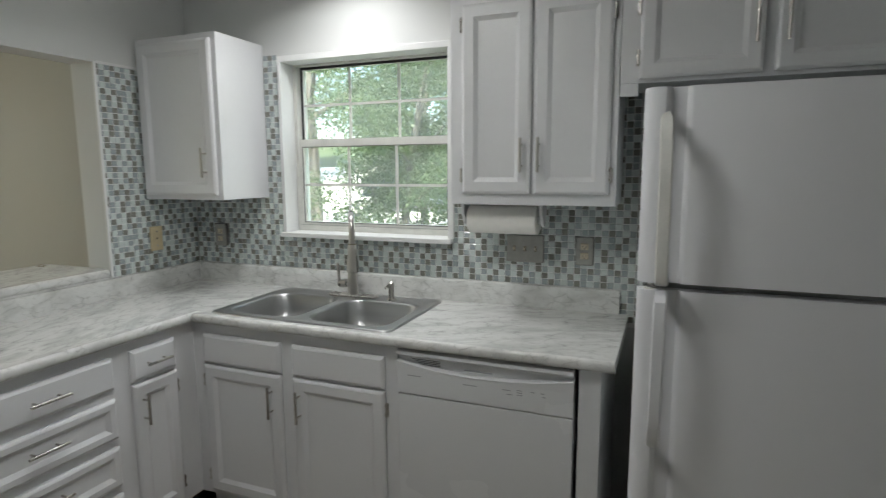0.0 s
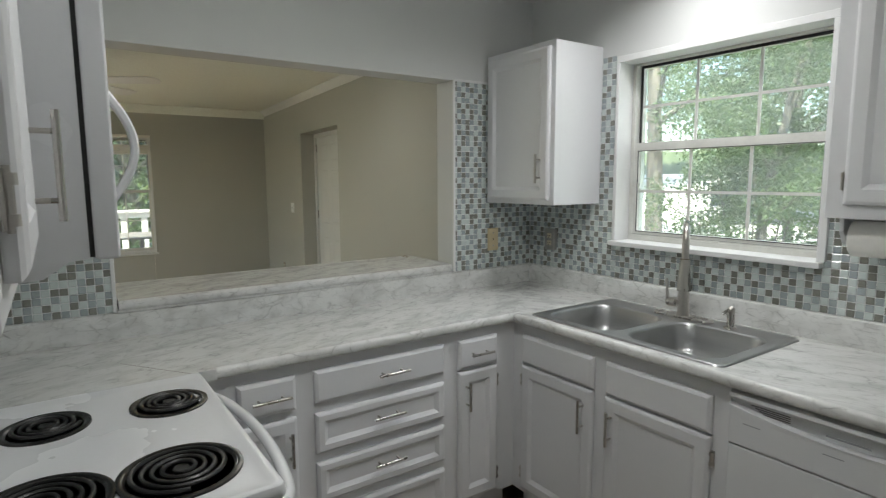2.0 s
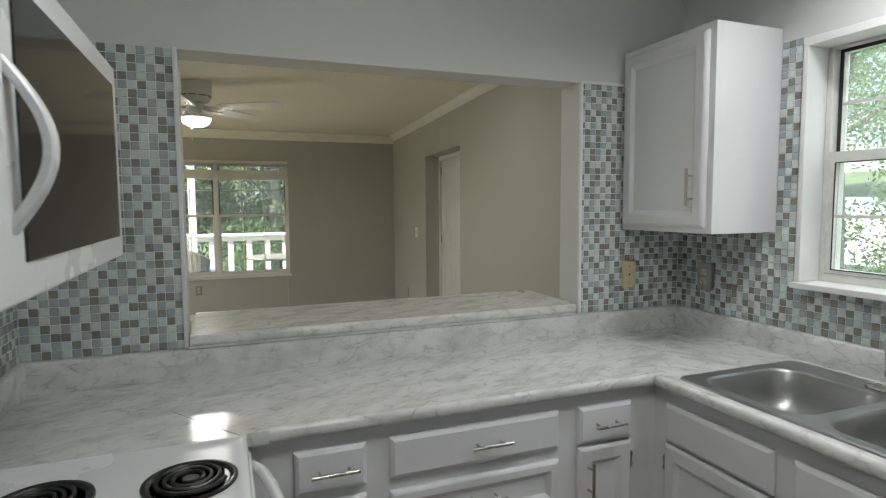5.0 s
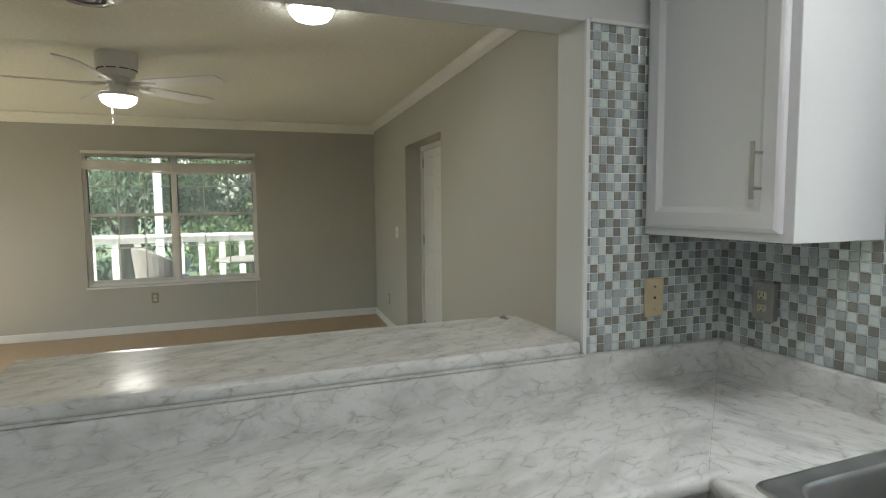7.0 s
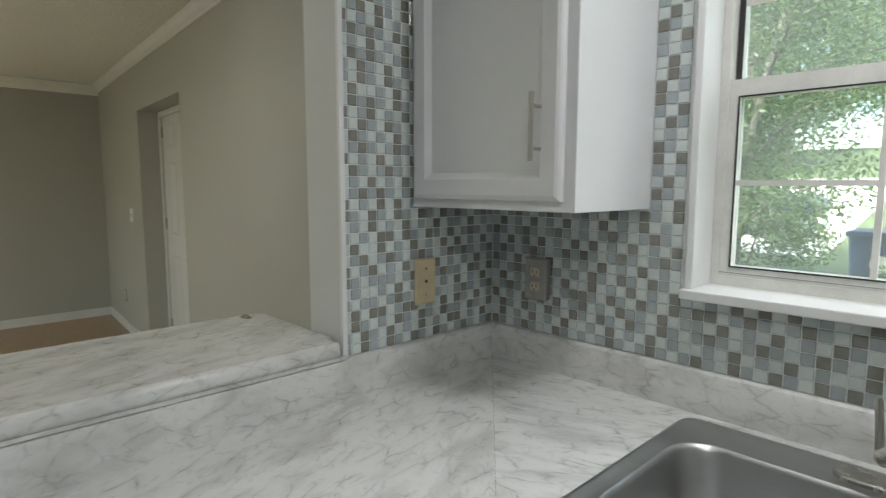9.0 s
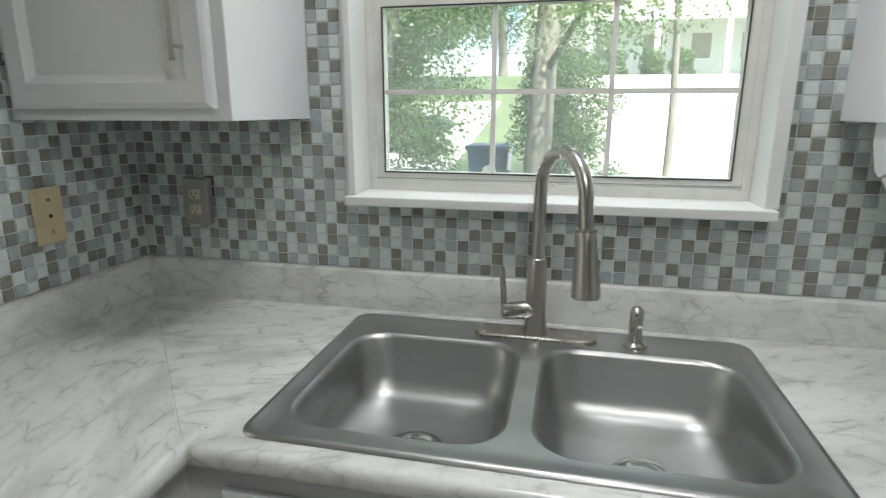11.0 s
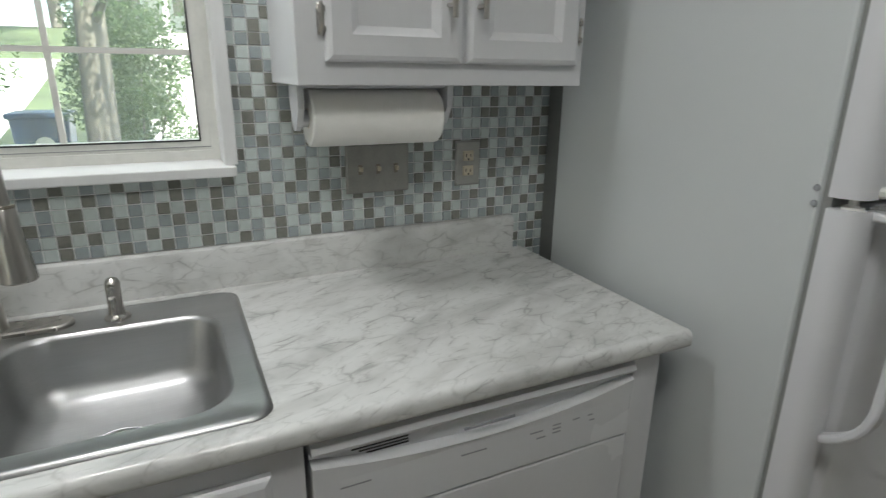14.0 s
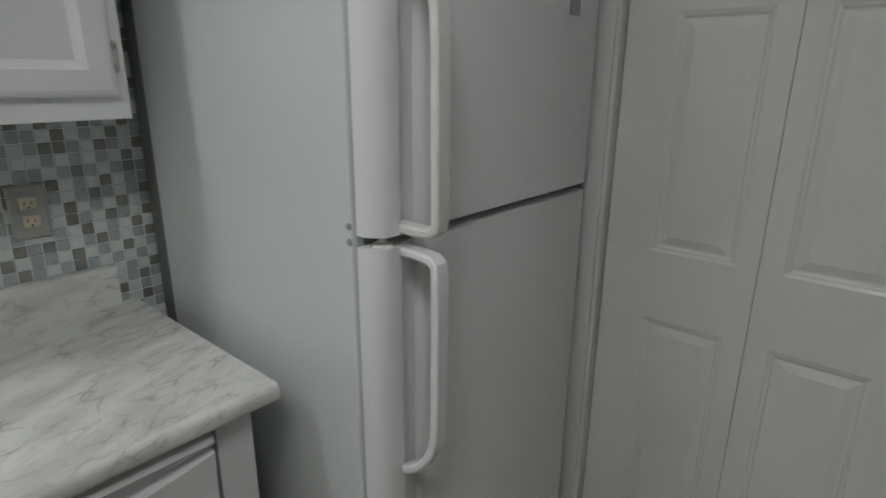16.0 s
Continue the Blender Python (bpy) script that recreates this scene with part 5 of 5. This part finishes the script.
car = thing("car", "blue-grey car parked beyond the tree", "car", pose(-6.2, 17.0, land(17.0) + 0.10))
bm = bmesh.new()
extrude_profile(bm, [(-2.2, 0.30), (2.2, 0.30), (2.25, 0.62), (1.95, 0.82), (1.15, 0.92), (0.55, 1.36), (-1.0, 1.40), (-1.75, 0.98), (-2.2, 0.90)], "y", -0.85, 0.85)
part("body", bm, CARPAINT, car)
part("window", box(bmesh.new(), -1.0, 0.55, -0.855, 0.855, 1.0, 1.30, 0.05), BLACKGLASS, car)
for x in (-1.4, 1.4):
    for y in (-0.82, 0.82):
        w = part("wheel", tube(bmesh.new(), [(x, y - 0.1, 0.32), (x, y + 0.1, 0.32)], 0.32, 24), DARK, car)
        part("rim", tube(bmesh.new(), [(x, y - 0.104, 0.32), (x, y + 0.104, 0.32)], 0.19, 20), CHROME, w)

house = thing("house", "pale sided house with white porch across the street", "house", pose(3.4, 36, land(36) - 0.1))
part("wall", box(bmesh.new(), -7, 7, 0, 8, 0, 5.6), SIDING, house)
bm = bmesh.new()
extrude_profile(bm, [(-0.6, 5.6), (8.6, 5.6), (4, 8.4)], "x", -7.5, 7.5)
part("roof", bm, ROOFING, house)
for x in (-5, -2.5, 0, 2.5, 5):
    for z in (0.9, 3.5):
        w = part("window", box(bmesh.new(), x - 0.6, x + 0.6, -0.06, 0.0, z, z + 1.5), RAILING, house)
        part("pane", box(bmesh.new(), x - 0.5, x + 0.5, -0.075, -0.058, z + 0.1, z + 1.4), DECK, w)
part("porch_roof", box(bmesh.new(), -7, 7, -2.2, -0.0, 2.75, 3.0), RAILING, house)
for x in (-6.8, -3.4, 0, 3.4, 6.8):
    part("column", box(bmesh.new(), x - 0.12, x + 0.12, -2.1, -1.86, 0, 2.75), RAILING, house)

# porch beyond the living-room window
PX = LX0 - 0.16
porch = thing("porch", "weathered deck with white railing outside the window", "porch")
part("deck_floor", box(bmesh.new(), PX - 2.6, PX - 0.02, -3.2, 4.5, -0.08, 0.0), DECK, porch)
part("skirt", box(bmesh.new(), PX - 2.6, PX - 2.5, -3.2, 4.5, GZ, -0.08), RAILING, porch)
RX = PX - 2.45
part("top_rail", box(bmesh.new(), RX - 0.07, RX + 0.07, -3.2, 4.5, 0.97, 1.01, 0.004), RAILING, porch)
part("upper_rail", box(bmesh.new(), RX - 0.02, RX + 0.02, -3.2, 4.5, 0.88, 0.969), RAILING, porch)
part("lower_rail", box(bmesh.new(), RX - 0.02, RX + 0.02, -3.2, 4.5, 0.10, 0.18), RAILING, porch)
bal = box(bmesh.new(), -0.018, 0.018, -0.045, 0.045, 0.18, 0.88)
first = part("baluster", bal, RAILING, porch, m=pose(RX, -3.0, 0))
for k in range(1, 26):
    ob = new("baluster", first.data)
    ob.parent = porch
    ob.matrix_basis = pose(RX, -3.0 + 0.30 * k, 0)
for y in (-2.3, 0.32, 2.9):
    part("post", box(bmesh.new(), RX - 0.055, RX + 0.055, y - 0.055, y + 0.055, 0.0, 2.75, 0.004), RAILING, porch)
part("beam", box(bmesh.new(), RX - 0.07, RX + 0.07, -3.2, 4.5, 2.76, 2.96), RAILING, porch)

chair = thing("wicker_chair", "dark grey woven wicker chair with blue cushion", "chair", pose(PX - 1.5, 0.42, 0.0, 0, 0, 35))
part("seat", box(bmesh.new(), -0.28, 0.28, -0.28, 0.28, 0.30, 0.42, 0.02), WICKER, chair)
bm = bmesh.new()
rows = []
for i in range(17):
    a0 = radians(185 + 170 * i / 16)
    c, d, top = math.cos(a0), math.sin(a0), 0.70 + 0.20 * math.sin(math.pi * i / 16)
    rows.append(ring(bm, [(r * c, r * d, z) for r, z in ((0.27, 0.36), (0.31, 0.55), (0.335, top - 0.02), (0.345, top), (0.37, top), (0.375, top - 0.02), (0.345, 0.55), (0.30, 0.36))]))
for p, q in zip(rows, rows[1:]):
    bridge(bm, p, q)
bm.faces.new(rows[0][::-1])
bm.faces.new(rows[-1])
part("backrest", bm, WICKER, chair)
part("cushion", box(bmesh.new(), -0.25, 0.25, -0.25, 0.25, 0.42, 0.50, 0.03, 3), BLUE, chair, "blue seat cushion")
for x in (-0.24, 0.24):
    for y in (-0.24, 0.24):
        part("leg", tube(bmesh.new(), [(x, y, 0), (x, y, 0.30)], 0.022, 8), WICKER, chair)
table = thing("patio_table", "round grey patio table on the porch", "table", pose(PX - 1.35, 1.62, 0.0))
part("tabletop", lathe(bmesh.new(), ((0.50, 0.66), (0.51, 0.675), (0.50, 0.69), (0.002, 0.69)), 36), WICKER, table, smooth=True)
part("pedestal", lathe(bmesh.new(), ((0.25, 0), (0.24, 0.03), (0.04, 0.06), (0.035, 0.66)), 20), WICKER, table)

for x, y, h, mt, dr in ((-13.5, -0.6, 8, LEAF_B, 0.9), (-14.5, 3.2, 9, LEAF, 0), (-13.0, 1.9, 6, LEAF, 0), (-13.2, -3.5, 9, LEAF, 0), (-15.5, 6.5, 10, LEAF, 0), (-17.5, 0.8, 12, LEAF, 0), (-18, 4.4, 12, LEAF, 0), (-18, -4.5, 12, LEAF, 0)):
    tree("dense leafy tree behind the porch", x, y, h, 2.6 if h < 11 else 3.6, 0.08, 24000, 0.055 if h < 11 else 0.10, mt, trunk=0.17, droop=dr)

# ---- mosaic tile splashback ----
PITCH, TILE = 0.0270, 0.0246
half = TILE / 2


def tile_mesh(material):
    bm = stepped(bmesh.new(), -half, half, -half, half, 0, ((0, 0), (0, 0.0012), (0.0012, 0.0022)))
    me = bpy.data.meshes.new("tile")
    bmesh.ops.recalc_face_normals(bm, faces=bm.faces)
    bm.to_mesh(me)
    bm.free()
    me.materials.append(material)
    return me


KINDS = [tile_mesh(t) for t in TILES]
mosaic = np.random.default_rng(3)


laid, orders = {}, {}
ROWS = (("DBP", "DBPB"), ("PBPD", "PDPB"))
SHEET = 11


def pick(i, j):
    """Rows of a set order run for one sheet at a time: every second row has pale glass at each second place; no tile repeats the one beneath."""
    key = (i // SHEET, j)
    if key not in orders:
        order = ROWS[j % 2][int(mosaic.integers(2))]
        start = i // SHEET * SHEET
        clash = []
        for shift in range(len(order)):
            row = ["PBD".index(order[(k + shift) % len(order)]) for k in range(SHEET)]
            clash.append(sum((laid.get((start + k, j - 1)) == kind) + 0.6 * (laid.get((start + k, j - 2)) == kind) for k, kind in enumerate(row)) + 0.5 * mosaic.random())
        orders[key] = (order, clash.index(min(clash)))
    order, shift = orders[key]
    kind = "PBD".index(order[(i % SHEET + shift) % len(order)])
    if mosaic.random() < 0.03:
        kind = int(mosaic.integers(3))
    laid[(i, j)] = kind
    return kind


row0 = COUNTER + 0.0995


def mosaic_wall(name, label, m, regions, near=None):
    """Tiles on a wall whose local x runs across and z up; regions of (x0, x1, z0, z1); near: the stretch whose tiles are single pieces."""
    base = bmesh.new()
    for x0, x1, z0, z1 in regions:
        box(base, x0, x1, -0.0012, 0.0, z0, z1)
    wall = tagged(part(name, base, GROUT, m=m), label, "tiles", kind="structure")
    verts, faces, slots, single = [], [], [], 0
    shape = [v.co.copy() for v in KINDS[0].vertices]
    polys = [tuple(p.vertices) for p in KINDS[0].polygons]
    left, low = min(r[0] for r in regions), min(r[2] for r in regions)
    right, high = max(r[1] for r in regions), max(r[3] for r in regions)
    count = max(1, round((right - left) / PITCH))
    step = (right - left) / count
    laid.clear()
    orders.clear()
    for j in range(-int((row0 - low) / PITCH) - 1, int((high - row0) / PITCH) + 1):
        for i in range(count):
            kind, x, z = pick(i, j), left + (i + 0.5) * step, row0 + (j + 0.5) * PITCH
            if not any(x0 < x < x1 and z0 - 0.004 < z - half and z < z1 for x0, x1, z0, z1 in regions):
                continue
            y = -0.0012 - 0.0006 * mosaic.random()
            if near and near[0] < x < near[1] and near[2] < z < near[3] and single < 300:
                ob = new("tile", KINDS[kind])
                ob.parent = wall
                ob.matrix_basis = pose(x, y, z)
                single += 1
            else:
                off = len(verts)
                verts += [(v.x + x, v.y + y, v.z + z) for v in shape]
                faces += [tuple(k + off for k in p) for p in polys]
                slots += [kind] * len(polys)
    me = bpy.data.meshes.new("tile_field")
    me.from_pydata(verts, [], faces)
    for t in TILES:
        me.materials.append(t)
    me.polygons.foreach_set("material_index", slots)
    field = new("tile_field", me)
    field.parent = wall
    field["kind"] = "stuff"
    return wall


ZT = row0
mosaic_wall("tiles_north", "glass and stone mosaic tile splashback", pose(0, YN, 0),
            [(XW + 0.005, WX0 - 0.002, ZT, 2.060), (WX0 - 0.002, WX1 + 0.012, ZT, WZ0 - 0.024), (WX1 + 0.012, 0.585, ZT, 2.06), (0.478, 0.585, 0.86, ZT)], (-0.95, 0.32, 1.0, 1.17))
mosaic_wall("tiles_west", "glass and stone mosaic tile beside the pass-through", pose(XW, 0, 0, 0, 0, 90),
            [(YS + 0.005, OY0 - 0.012, ZT, OZ1), (OY1 + 0.012, YN - 0.005, ZT, OZ1 - 0.004)], (2.2, 2.78, 1.0, 1.40))
mosaic_wall("tiles_south", "glass and stone mosaic tile behind the stove", pose(0, YS, 0, 0, 0, 180),
            [(-0.20, -XW - 0.005, ZT, 1.40)])
